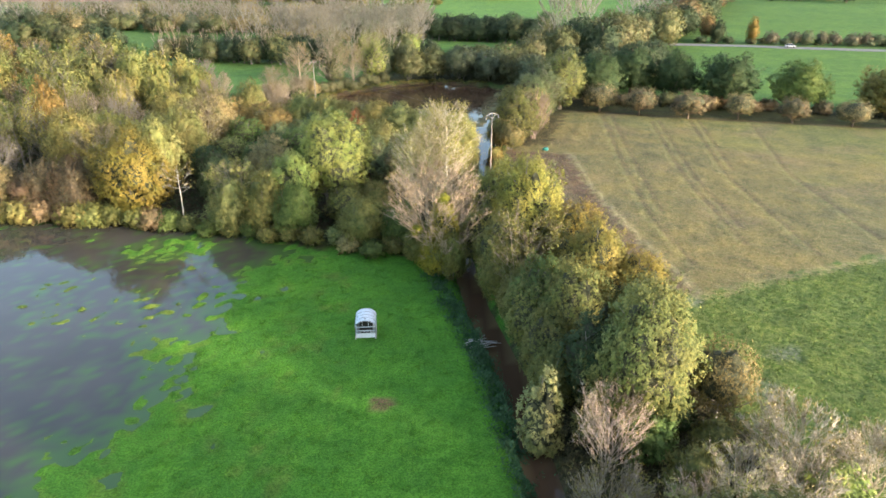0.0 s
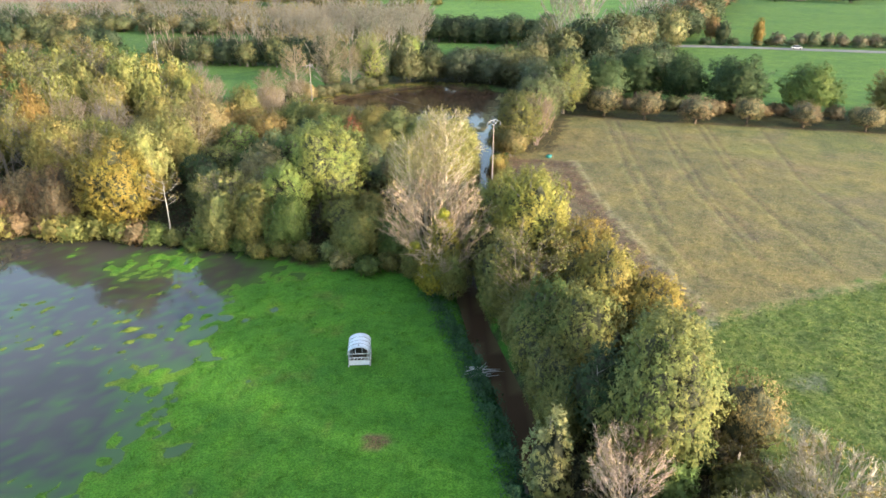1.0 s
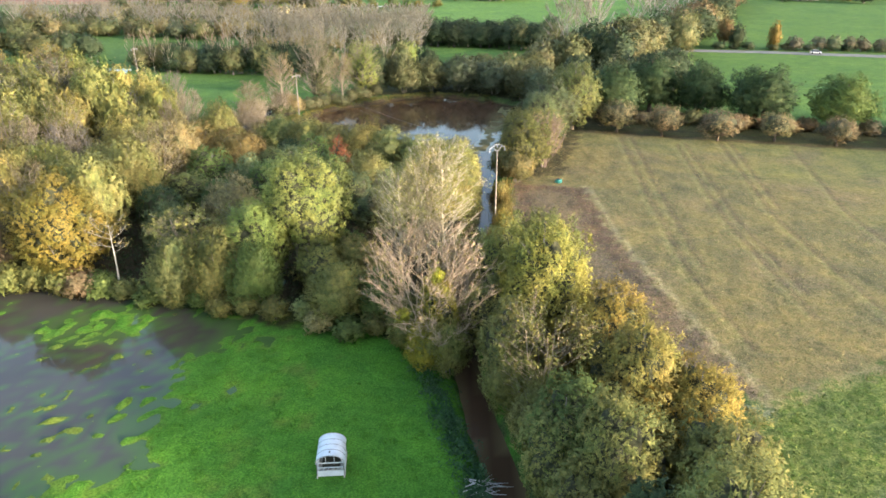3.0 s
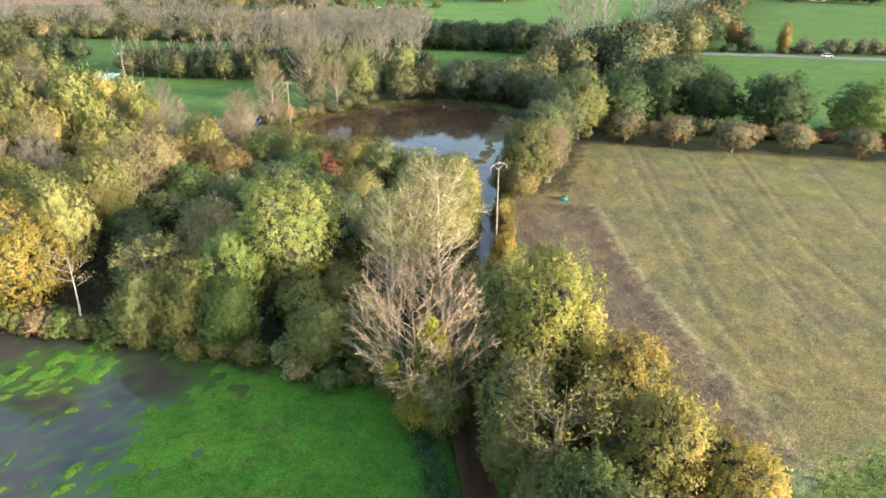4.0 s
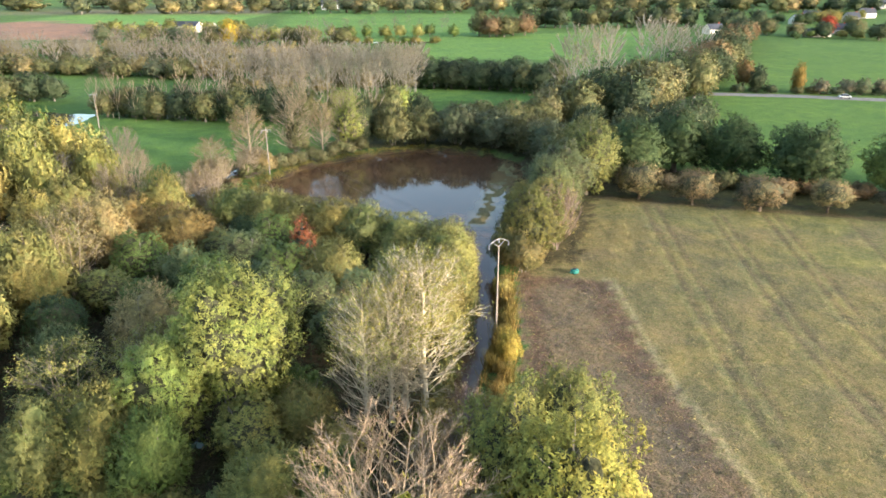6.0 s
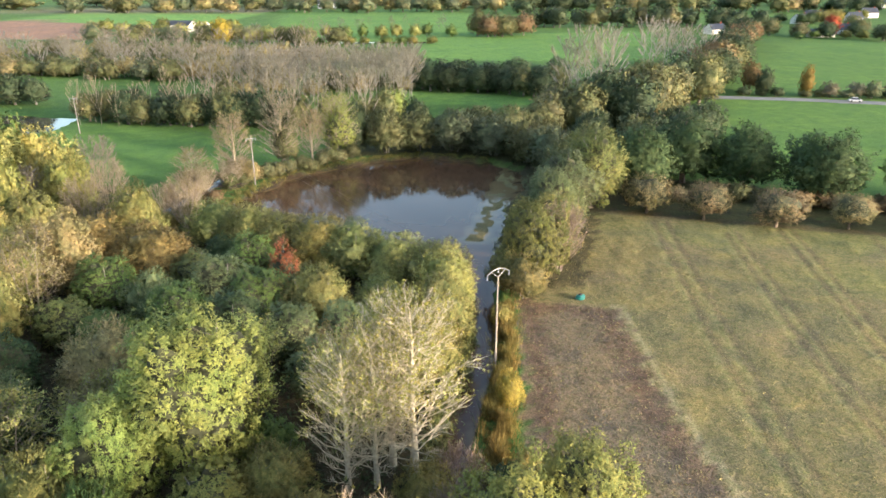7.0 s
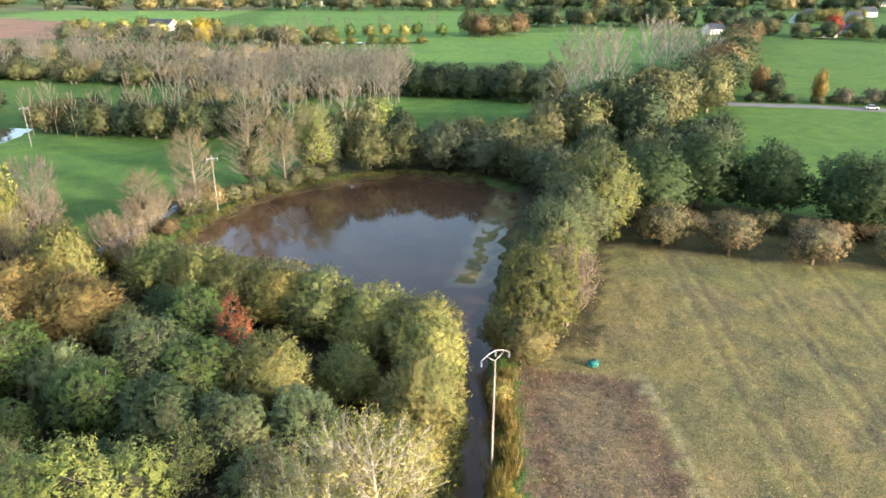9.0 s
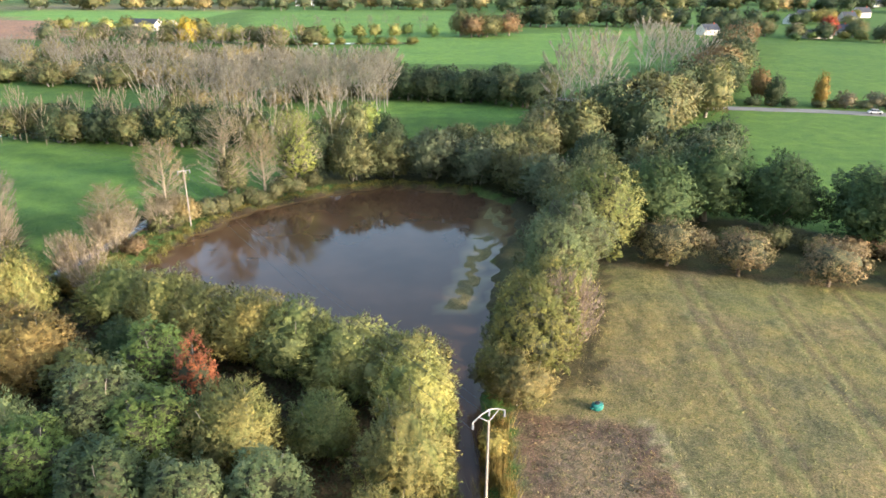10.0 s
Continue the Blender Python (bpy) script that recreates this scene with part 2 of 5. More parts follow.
def smooth(v, lo, hi):
    t = np.clip((v - lo) / (hi - lo), 0, 1)
    return t * t * (3 - 2 * t)


def land_height(px, py):
    z = 0.06 * wobble(px, py, 9.0, 3) + 0.04 * wobble(px, py, 3.0, 4)
    fl = signed(px, py, FLOOD_EDGE) + 2.2 * wobble(px, py, 14, 5)
    shelf = -0.46 * smooth(fl, -3.0, 8.0) + 0.10 * wobble(px, py, 2.6, 6) * smooth(fl, -4, 0) + (0.42 * smooth(wobble(px, py, 2.6, 7), 0.30, 1.2) * smooth(-np.hypot((px + 40) * 0.8, py - 79), -15, -8) + 0.38 * smooth(-np.hypot((px + 40) * 0.55, py - 92.5), -5.5, -2.5) + 0.20 * smooth(wobble(px, py, 5, 17), 0.8, 1.5)) * smooth(fl, -1, 3)
    z = z + shelf
    z = z - 1.7 * smooth(-away(px, py, CREEK), -2.5, -0.5)
    pd = signed(px, py, POND_EDGE) + 0.7 * wobble(px, py, 6, 8)
    z = z - 1.9 * smooth(pd, -1.5, 1.6) + 1.07 * smooth(px - (8.8 + 0.22 * (py - 184)), -1.5, 2.0) * smooth(pd, 0, 2) * smooth(py, 162, 170)
    z = z + 0.04 * wobble(px, py, 3.0, 9) * smooth(pd, 0, 2) * smooth(px, 6, 11)
    z = z - 1.5 * smooth(-away(px, py, CHANNEL), -2.6, -0.8)
    z = z - 0.5 * smooth(signed(px, py, [(-165, 246), (-112, 246), (-105, 256), (-108, 272), (-165, 286)]), -1, 4)
    return z


def spaced(lo, hi, step, far, grow=1.22):
    line = list(np.arange(lo, hi + step / 2, step))
    s = step
    while line[-1] < far:
        s *= grow
        line.append(line[-1] + s)
    s = step
    while line[0] > -far:
        s *= grow
        line.insert(0, line[0] - s)
    return line


# colours of what grows on the land
LUSH, PASTURE, STUBBLE, TURNED, LITTER, MUD, SOIL, FAR_GREEN = (Vector(c) for c in (
    (0.108, 0.268, 0.031), (0.185, 0.222, 0.068), (0.250, 0.202, 0.102), (0.258, 0.186, 0.128), (0.085, 0.065, 0.038), (0.085, 0.055, 0.035), (0.33, 0.185, 0.14), (0.135, 0.240, 0.062)))
FAR_FIELDS = [
    ([(-380, 540), (-225, 535), (-225, 560), (-300, 690), (-400, 730)], SOIL),
    ([(-400, 735), (-300, 692), (-190, 690), (-190, 840), (-400, 840)], FAR_GREEN * 1.25),
    ([(-420, 850), (-190, 850), (-190, 1000), (-420, 1000)], Vector((0.24, 0.19, 0.12))),
    ([(34, 187), (60, 181), (190, 152), (240, 290), (103, 303), (80, 232)], FAR_GREEN * 0.88),
    ([(110, 318), (240, 300), (420, 520), (225, 520)], FAR_GREEN * 0.8),
    ([(-20, 300), (30, 290), (45, 318), (-20, 325)], FAR_GREEN),
    ([(-120, 206), (-50, 206), (-28, 222), (-30, 262), (-60, 268), (-120, 262)], FAR_GREEN * 0.95),
    ([(-17, 420), (110, 420), (170, 620), (-17, 560)], FAR_GREEN),
    ([(-110, 520), (20, 545), (60, 640), (20, 900), (-180, 900)], FAR_GREEN),
]
xs = sorted(set(np.round(np.concatenate([spaced(-62, 72, 0.62, 400, 1.08), [-4000, -2500, -1500, -900, -600, 600, 900, 1500, 2500, 4000]]), 3)))
ys = sorted(set(np.round(np.concatenate([np.arange(36, 190, 0.68), np.arange(190, 270, 1.6), np.arange(270, 720, 4.5), [-3000, -1500, -700, -300, -120, -50, -10, 10, 24, 760, 820, 900, 1000, 1150, 1400, 1800, 2500, 4000]]), 3)))
gx, gy = np.meshgrid(xs, ys)
gz = land_height(gx, gy)


def blend(col, weight, other):
    return col * (1 - weight[..., None]) + np.array(other) * weight[..., None]


ragged = 0.8 * wobble(gx, gy, 3.5, 11) + 0.5 * wobble(gx, gy, 1.5, 12)
cover = np.zeros(gx.shape + (3,)) + np.array(FAR_GREEN * 0.8)
weedy = np.full(gx.shape, 0.35)
west = (gx < 8) & (gy < 100)
cover[west] = LUSH
cover = blend(cover, smooth(signed(gx, gy, [(8, 20), (200, 20), (200, 126), (63, 90), (32, 78), (22, 84), (8, 90)]), -1, 1), PASTURE)
weedy = np.maximum(weedy, 0.95 * ((gx > 10) & (gy < 126)))
# fields that begin past y 280 are brightened more, haze put into their colour
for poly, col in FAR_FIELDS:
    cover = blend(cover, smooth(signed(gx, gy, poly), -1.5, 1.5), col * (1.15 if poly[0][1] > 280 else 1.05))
fd = signed(gx, gy, FIELD) + ragged
cover = blend(cover, smooth(fd, -0.8, 0.8), STUBBLE)
green_part = smooth(gx + 0.9 * (gy - 130) + 8 * wobble(gx, gy, 22, 14), 60, 120) * smooth(fd, 0, 2)
cover = blend(cover, 0.45 * green_part, PASTURE)
brown = smooth(wobble(gx, gy, 18, 13), 0.5, 1.4) * smooth(fd, 0, 3)
cover = blend(cover, 0.35 * brown, TURNED)
weedy = np.where(fd > 0, 0.5, weedy)
for line, wide in (([(40, 176), (35.5, 135), (33, 106), (34, 87)], 0.55), ([(42.5, 176), (38, 135), (35.5, 108)], 0.4), ([(51, 170), (45, 125), (44, 94)], 0.5), ([(53, 171), (47, 125), (46, 100)], 0.35), ([(61, 172), (53.5, 127), (53, 90)], 0.5), ([(63, 171), (56, 130)], 0.4), ([(75, 168), (66, 128), (65, 96)], 0.45)):
    w = smooth(-away(gx, gy, line) + 0.12 * wobble(gx, gy, 4, 15), -wide - 0.05, -wide + 0.3)
    cover = blend(cover, 0.5 * w, (0.34, 0.30, 0.14))
    dark = smooth(-away(gx, gy, [(x + 0.95, y) for x, y in line]), -0.7, -0.2)
    cover = blend(cover, 0.5 * dark, TURNED * 0.66)
sd = signed(gx, gy, STRIP) + 0.7 * ragged
cover = blend(cover, smooth(sd, -0.5, 0.7), TURNED)
rust = smooth(-np.abs(sd - 2.0), -2.2, -0.2) * smooth(gy, 84, 120)
cover = blend(cover, 0.62 * rust, (0.17, 0.092, 0.072))
verge = smooth(-np.abs(away(gx, gy, STRIP[1:8]) - 0.55 + 0.12 * ragged) - 2 * (sd > 0.4), -0.6, -0.15)
cover = blend(cover, verge, (0.40, 0.325, 0.19))
edge_line = smooth(-away(gx, gy, [(32.5, 77), (38, 79.5), (49, 84), (63, 89), (110, 104)]) + 0.3 * ragged, -1.4, -0.4)
cover = blend(cover, 0.6 * edge_line, (0.36, 0.31, 0.16))
cover = blend(cover, smooth(signed(gx, gy, WOOD) + ragged, -1.0, 1.0), LITTER)
cover = blend(cover, smooth(signed(gx, gy, THICKET) + ragged, -1.5, 1.0), LITTER)
# ground along the fruit-tree row darkened, the trees' shade put into its colour
row_shade = smooth(-away(gx, gy, [(28, 186), (60, 177), (106, 165), (150, 153)]), -4.5, -2.5)
cover = blend(cover, 0.75 * row_shade, (0.12, 0.085, 0.055))
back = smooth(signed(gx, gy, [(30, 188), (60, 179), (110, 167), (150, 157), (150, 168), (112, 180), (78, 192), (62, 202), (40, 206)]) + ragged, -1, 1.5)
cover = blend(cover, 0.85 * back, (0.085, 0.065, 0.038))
shore = smooth(signed(gx, gy, [(-20, 222), (-3, 226), (15, 221), (22, 212), (21, 190), (40, 186), (46, 215), (34, 240), (-14, 244), (-30, 228)]) + ragged, -1.5, 1.5)
cover = blend(cover, 0.9 * shore, (0.075, 0.065, 0.035))
bank = smooth(signed(gx, gy, [(11, 148), (23, 148), (34, 186), (40, 200), (36, 216), (20, 215), (14, 184), (11, 165)]) + ragged, -1.0, 1.0)
cover = blend(cover, 0.9 * bank, (0.085, 0.07, 0.04))
cover = blend(cover, smooth(-away(gx, gy, CREEK) + 0.3 * ragged, -1.9, -1.0), MUD)
cover = blend(cover, smooth(signed(gx, gy, POND_EDGE), -2.2, -0.4) * (1 - 0.6 * smooth(gx, 9, 13)), MUD)
cover = blend(cover, smooth(-away(gx, gy, CHANNEL), -3.0, -1.5), MUD)
reedy = smooth(signed(gx, gy, POND_EDGE), 0, 1.5) * smooth(gx - (8.8 + 0.22 * (gy - 184)), -2.5, 0.5) * smooth(gy, 160, 168)
cover = blend(cover, 0.9 * reedy, (0.25, 0.20, 0.105))
in_flood = smooth(signed(gx, gy, FLOOD_EDGE), 2, 6) * smooth(-gy, -92, -86)
cover = blend(cover, 0.8 * in_flood, (0.17, 0.205, 0.050))
drowned = smooth(-(gz + 0.06), -0.05, 0.08) * ((gx < -10) & (gy < 102))
cover = blend(cover, 0.7 * drowned, (0.17, 0.22, 0.04))
cover = blend(cover, smooth(-np.hypot(gx + 5.8, (gy - 55.2) * 1.3) + 0.4 * ragged, -1.3, -0.7), (0.17, 0.12, 0.07))
for px, py, pr in ((37.2, 64.3, 1.6), (31.5, 57.5, 2.0), (31, 76, 1.2)):
    cover = blend(cover, 0.7 * smooth(-np.hypot((gx - px) * 0.7, gy - py) + 0.4 * ragged, -pr - 0.5, -pr + 0.6), (0.22, 0.23, 0.17))
weedy = np.where((gx < 8) & (gy < 100), 0.45, weedy)

ny, nx = gx.shape
gme = bpy.data.meshes.new("ground")
idx = np.arange(nx * ny).reshape(ny, nx)
quads = np.stack([idx[:-1, :-1], idx[:-1, 1:], idx[1:, 1:], idx[1:, :-1]], -1).reshape(-1, 4)
gme.vertices.add(nx * ny)
gme.vertices.foreach_set("co", np.stack([gx, gy, gz], -1).astype(np.float32).ravel())
gme.loops.add(quads.size)
gme.loops.foreach_set("vertex_index", quads.astype(np.int32).ravel())
gme.polygons.add(len(quads))
gme.polygons.foreach_set("loop_start", np.arange(0, quads.size, 4, dtype=np.int32))
gme.polygons.foreach_set("use_smooth", np.ones(len(quads), bool))
gme.update(calc_edges=True)
ca = gme.attributes.new("cover", "FLOAT_COLOR", "POINT")
ca.data.foreach_set("color", np.concatenate([cover, np.ones(gx.shape + (1,))], -1).astype(np.float32).ravel())
wa = gme.attributes.new("weedy", "FLOAT", "POINT")
wa.data.foreach_set("value", weedy.astype(np.float32).ravel())
gme.materials.append(GROUND)
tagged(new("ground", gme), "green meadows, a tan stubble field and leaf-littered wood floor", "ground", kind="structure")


def sheet(name, x0, y0, x1, y1, z, material, label, clear, step, most=0.75):
    ax, ay = np.arange(x0, x1 + 0.1, step), np.arange(y0, y1 + 0.1, step)
    px, py = np.meshgrid(ax, ay)
    k = np.arange(px.size).reshape(px.shape)
    q = np.stack([k[:-1, :-1], k[:-1, 1:], k[1:, 1:], k[1:, :-1]], -1).reshape(-1, 4)
    me = mesh(name, np.stack([px, py, np.full(px.shape, z)], -1).reshape(-1, 3).tolist(), q.tolist(), material)
    depth = z - land_height(px, py)
    at = me.attributes.new("shallow", "FLOAT", "POINT")
    at.data.foreach_set("value", (most * smooth(-depth, -clear, -0.02)).astype(np.float32).ravel())
    return tagged(new(name, me), label, "water", kind="structure")


sheet("water_1", -110, 15, -18, 104, -0.10, FLOOD, "shallow grey flood water standing on the grass", 0.36, 1.0)
sheet("water_2", -64, 15, 26, 236, -0.85, POND, "still brown pond with a muddy creek running from it", 0.42, 1.5, 0.95)
sheet("water_3", -170, 242, -98, 290, -0.28, FLOOD, "flood water lying in a far green field", 0.1, 3.0)


# ---- trees ----
def rand_dirs(r, n):
    v = r.normal(size=(n, 3))
    return v / np.linalg.norm(v, axis=1)[:, None]


def unit(v):
    return v / (np.linalg.norm(v, axis=1)[:, None] + 1e-9)


def leaf_tris(r, at, out, size, wide=0.36, way=None, stiff=0.0):
    """Leaf sprays as slender triangles at the places 'at', facing about along 'out' and, where stiff, pointing along 'way'."""
    n = len(at)
    nor = unit(out * 0.8 + rand_dirs(r, n) * 0.52 + np.array([0, 0, 0.25]))
    t = rand_dirs(r, n)
    if way is not None:
        t = unit(t * (1 - stiff) + way * stiff)
        t = unit(t - 0.75 * (t * nor).sum(1)[:, None] * nor)
    b = unit(np.cross(nor, t))
    s = (size * r.uniform(0.55, 1.4, n))[:, None]
    return np.stack([at + t * s * 1.35, at - t * s * 0.65 + b * s * wide, at - t * s * 0.65 - b * s * wide], 1)


def girth_at(u, top):
    """A crown's breadth at the share u of its height, 1 where it is widest."""
    return math.sqrt(max(0.0, 1 - ((u - top) / (top if u < top else 1 - top)) ** 2))


def clump_crown(seed, h, w, bottom, clumps, leaves, leaf, top=0.5, spray=0.06, lobes=24, relief=0.26, stiff=0.4, wide=0.4, core_in=0.22):
    """Leaves in sprays on a dense crown that swells out in lobes. The crown begins at 'bottom' and is widest at the share 'top' of its
    height. Gives the sprays' places, the leaves and the way that each leaf faces."""
    r = np.random.RandomState(seed)
    ch = h - bottom
    mid = np.array([0, 0, bottom + top * ch])
    k = np.arange(lobes) + 0.5
    zl = 1 - 1.75 * k / lobes
    al = 2.4 * k + r.uniform(0, 6.28)
    lobe = unit(np.stack([np.sqrt(1 - zl ** 2) * np.cos(al), np.sqrt(1 - zl ** 2) * np.sin(al), zl], 1) + r.normal(size=(lobes, 3)) * 0.13)
    big = r.uniform(0.78, 1.10, lobes)
    spread = 2.45 / math.sqrt(lobes) * r.uniform(0.85, 1.2, lobes)
    k = np.arange(int(1.25 * clumps)) + 0.5
    zd = 1 - 1.85 * k / len(k)
    d = unit(np.stack([np.sqrt(1 - zd ** 2) * np.cos(2.39996 * k), np.sqrt(1 - zd ** 2) * np.sin(2.39996 * k), zd], 1) + r.normal(size=(len(k), 3)) * 1.1 / math.sqrt(len(k)) + np.array([0, 0, 0.08]))
    q = np.arccos(np.clip(d @ lobe.T, -1, 1)) / spread
    j = q.argmin(1)
    q = q.min(1)
    sway = r.normal(size=(3, 3)) * 3.2
    turn = r.uniform(0, 6.28, 3)
    kept = np.flatnonzero(r.uniform(0, 1, len(d)) > 0.5 * np.clip((q - 0.75) / 0.3, 0, 1))
    d, j, q = d[kept], j[kept], q[kept]
    clumps = len(d)
    axes = np.stack([np.full(clumps, w / 2), np.full(clumps, w / 2), np.where(d[:, 2] > 0, (1 - top) * ch, top * ch)], 1)
    swell = big[j] * (1 - relief + relief * np.sqrt(np.clip(1 - q ** 2, 0, 1))) * (1 + 0.045 * np.sin(d @ sway + turn).sum(1)) * (1 - 0.2 * r.uniform(0, 1, clumps) ** 2)
    stray = np.where(r.uniform(0, 1, clumps) < 0.14, r.uniform(1.0, 1.17, clumps), 1.0)
    cs = mid + d * axes * (swell * stray)[:, None]
    heart = mid + lobe[j] * axes * (big[j] * (1 - relief))[:, None] * 0.9
    cs[:, 2] = np.clip(cs[:, 2], bottom, h)
    face = unit(cs - heart)
    grow = unit(face + np.array([0, 0, 0.45]))
    rs = w * spray * r.uniform(0.55, 1.35, clumps)
    which = r.choice(clumps, leaves, p=rs ** 2 / (rs ** 2).sum())
    g = r.normal(size=(leaves, 3)) * 0.36
    at = cs[which] + g * rs[which][:, None] + grow[which] * (rs[which] * r.normal(0.1, 0.45, leaves))[:, None]
    at[:, 2] = np.maximum(at[:, 2], 0.05)
    puff = (at - cs[which]) / rs[which][:, None]
    out = unit(0.32 * puff + 0.75 * face[which] + 0.4 * d[which] + 0.42 * rand_dirs(r, leaves))
    tris = leaf_tris(r, at, unit(puff * 0.6 + grow[which]), leaf, wide, grow[which], stiff)
    # the inner foliage, a closed and bumpy mass under the outer leaves; some kinds paint it dark as shade
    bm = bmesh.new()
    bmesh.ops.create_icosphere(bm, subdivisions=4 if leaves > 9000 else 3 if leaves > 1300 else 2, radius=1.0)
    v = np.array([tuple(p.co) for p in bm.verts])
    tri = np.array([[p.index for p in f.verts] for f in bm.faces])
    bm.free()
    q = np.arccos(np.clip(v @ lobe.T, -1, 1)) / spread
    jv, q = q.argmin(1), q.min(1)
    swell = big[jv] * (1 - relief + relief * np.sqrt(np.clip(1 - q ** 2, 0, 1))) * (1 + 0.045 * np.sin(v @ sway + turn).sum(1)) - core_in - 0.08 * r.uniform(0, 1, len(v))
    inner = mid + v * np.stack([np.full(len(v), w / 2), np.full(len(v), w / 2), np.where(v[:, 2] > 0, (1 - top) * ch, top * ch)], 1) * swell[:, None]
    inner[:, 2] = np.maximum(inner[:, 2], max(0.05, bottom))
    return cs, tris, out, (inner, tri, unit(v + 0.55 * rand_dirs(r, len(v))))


def stem_lines(r, h, w, stems):
    tops = []
    for s in range(stems):
        a = 6.283 * s / stems + r.uniform(-0.5, 0.5)
        lean = w * (0.03 if stems == 1 else r.uniform(0.10, 0.24))
        foot = 0.0 if stems == 1 else w * 0.05
        tops.append([(math.cos(a) * (foot + lean * (i / 5) ** 1.3) + 0.012 * w * r.normal(), math.sin(a) * (foot + lean * (i / 5) ** 1.3) + 0.012 * w * r.normal(), -0.4 + i / 5 * (h * (0.9 if s == 0 else r.uniform(0.7, 0.9)) + 0.4)) for i in range(6)])
    return tops


def wood_mesh(seed, h, w, stems, ends, girth, fork=0.25, sides=6, slope=0.5):
    """Trunk (or stems) with limbs that reach the places 'ends'."""
    r = np.random.RandomState(seed)
    vs, fs = [], []
    tops = stem_lines(r, h, w, stems)
    for pts in tops:
        tube_arrays(vs, fs, pts, [girth / math.sqrt(stems) * (1 - 0.86 * i / 5) * (1.4 if i == 0 else 1) for i in range(6)], sides)
    for e in ends:
        pts = min(tops, key=lambda q: math.hypot(q[3][0] - e[0], q[3][1] - e[1]) + r.uniform(0, 0.1 * w))
        hh = pts[-1][2]
        reach = math.hypot(e[0] - pts[3][0], e[1] - pts[3][1])
        u = min(0.93, max(fork, (e[2] - slope * reach * 1.6) / hh))
        i = min(4, int(u * 5))
        p0 = Vector(pts[i]).lerp(Vector(pts[i + 1]), u * 5 - i)
        e = Vector(e)
        m = p0.lerp(e, 0.5) + Vector((0, 0, -0.10 * (e - p0).length)) + Vector(r.normal(size=3)) * 0.04 * (e - p0).length
        r0 = max(0.03, girth / math.sqrt(stems) * 0.45 * (1 - 0.75 * u))
        tube_arrays(vs, fs, [p0, m, e], [r0, r0 * 0.62, r0 * 0.16], 4)
    return mesh("trunk", vs, fs, BARK, True)


def limbed_mesh(seed, h, w, foot, stems, limbs, forks, girth, top, rise, sides=6):
    """A thin-leaved tree: stems that run to the top, limbs that climb from them all the way up to the crown's outline, and forks
    on the limbs. Gives the mesh and the limbs and forks as (foot, way)."""
    r = np.random.RandomState(seed)
    vs, fs, tips = [], [], []
    tops = stem_lines(r, h, w, stems)
    for pts in tops:
        tube_arrays(vs, fs, pts, [girth / stems ** 0.4 * (1 - 0.9 * i / 5) * (1.3 if i == 0 else 1) for i in range(6)], sides)
    ch = h - foot
    for k in range(limbs):
        pts = tops[k % stems]
        u = (0.02 + 0.93 * ((k + r.uniform(0, 1)) / limbs) ** 0.9)
        z = foot + u * (pts[-1][2] - foot)
        s = min(4.999, max(0.0, (z + 0.4) / (pts[-1][2] + 0.4) * 5))
        p0 = Vector(pts[int(s)]).lerp(Vector(pts[int(s) + 1]), s - int(s))
        a = 2.4 * k + r.uniform(-0.5, 0.5)
        if stems > 1:
            a = math.atan2(pts[4][1], pts[4][0]) + r.uniform(-1.9, 1.9)
        climb = rise * r.uniform(0.8, 1.25) * (0.8 + 0.5 * u)
        way = Vector((math.cos(a), math.sin(a), climb)).normalized()
        # as long as reaches the crown's outline
        ln = 0.3
        while ln < w:
            q = p0 + way * ln
            v = (q.z - foot) / ch
            if v > 0.99 or math.hypot(q.x, q.y) > 0.5 * w * max(0.1, girth_at(v, top)):
                break
            ln += 0.25
        ln = max(0.06 * w, ln * r.uniform(0.75, 1.08))
        e = p0 + way * ln + Vector((0, 0, 0.08 * ln))
        m = p0.lerp(e, 0.5) + Vector((0, 0, -0.07 * ln)) + Vector(r.normal(size=3)) * 0.03 * ln
        r0 = max(0.022, girth * 0.34 * (ln / w) ** 0.7 * (1.1 - 0.6 * u))
        tube_arrays(vs, fs, [p0, m, e], [r0, r0 * 0.6, r0 * 0.15], 3)
        tips += [(m, e - m), (m.lerp(e, 0.3), (e - m) * 0.7)]
        for _ in range(forks):
            t = r.uniform(0.25, 0.9)
            b = p0.lerp(m, t * 2) if t < 0.5 else m.lerp(e, t * 2 - 1)
            d = ((e - p0).normalized() + Vector(rand_dirs(r, 1)[0]) * 0.8 + Vector((0, 0, 0.3))).normalized()
            fl = ln * r.uniform(0.25, 0.5) * (1.15 - 0.5 * t)
            tube_arrays(vs, fs, [b, b + d * fl], [r0 * 0.42, r0 * 0.08], 3)
            tips.append((b, d * fl))
    return mesh("trunk", vs, fs, BARK, True), tips


def twig_tris(r, tips, count, length, width, rise=0.3):
    """Fine bare twigs as slender triangles growing from limbs given as (foot, way)."""
    long = np.array([Vector(t[1]).length for t in tips])
    k = r.choice(len(tips), count, p=long / long.sum())
    foot, way = np.array([t[0] for t in tips])[k], np.array([t[1] for t in tips])[k]
    base = foot + way * r.uniform(0.1, 1.0, count)[:, None]
    d = unit(unit(way) * 0.9 + rand_dirs(r, count) * 0.75 + np.array([0, 0, rise]))
    side = unit(np.cross(d, rand_dirs(r, count)))
    ln = (length * r.uniform(0.45, 1.3, count))[:, None]
    return np.stack([base - side * width, base + side * width, base + d * ln], 1), base + d * ln


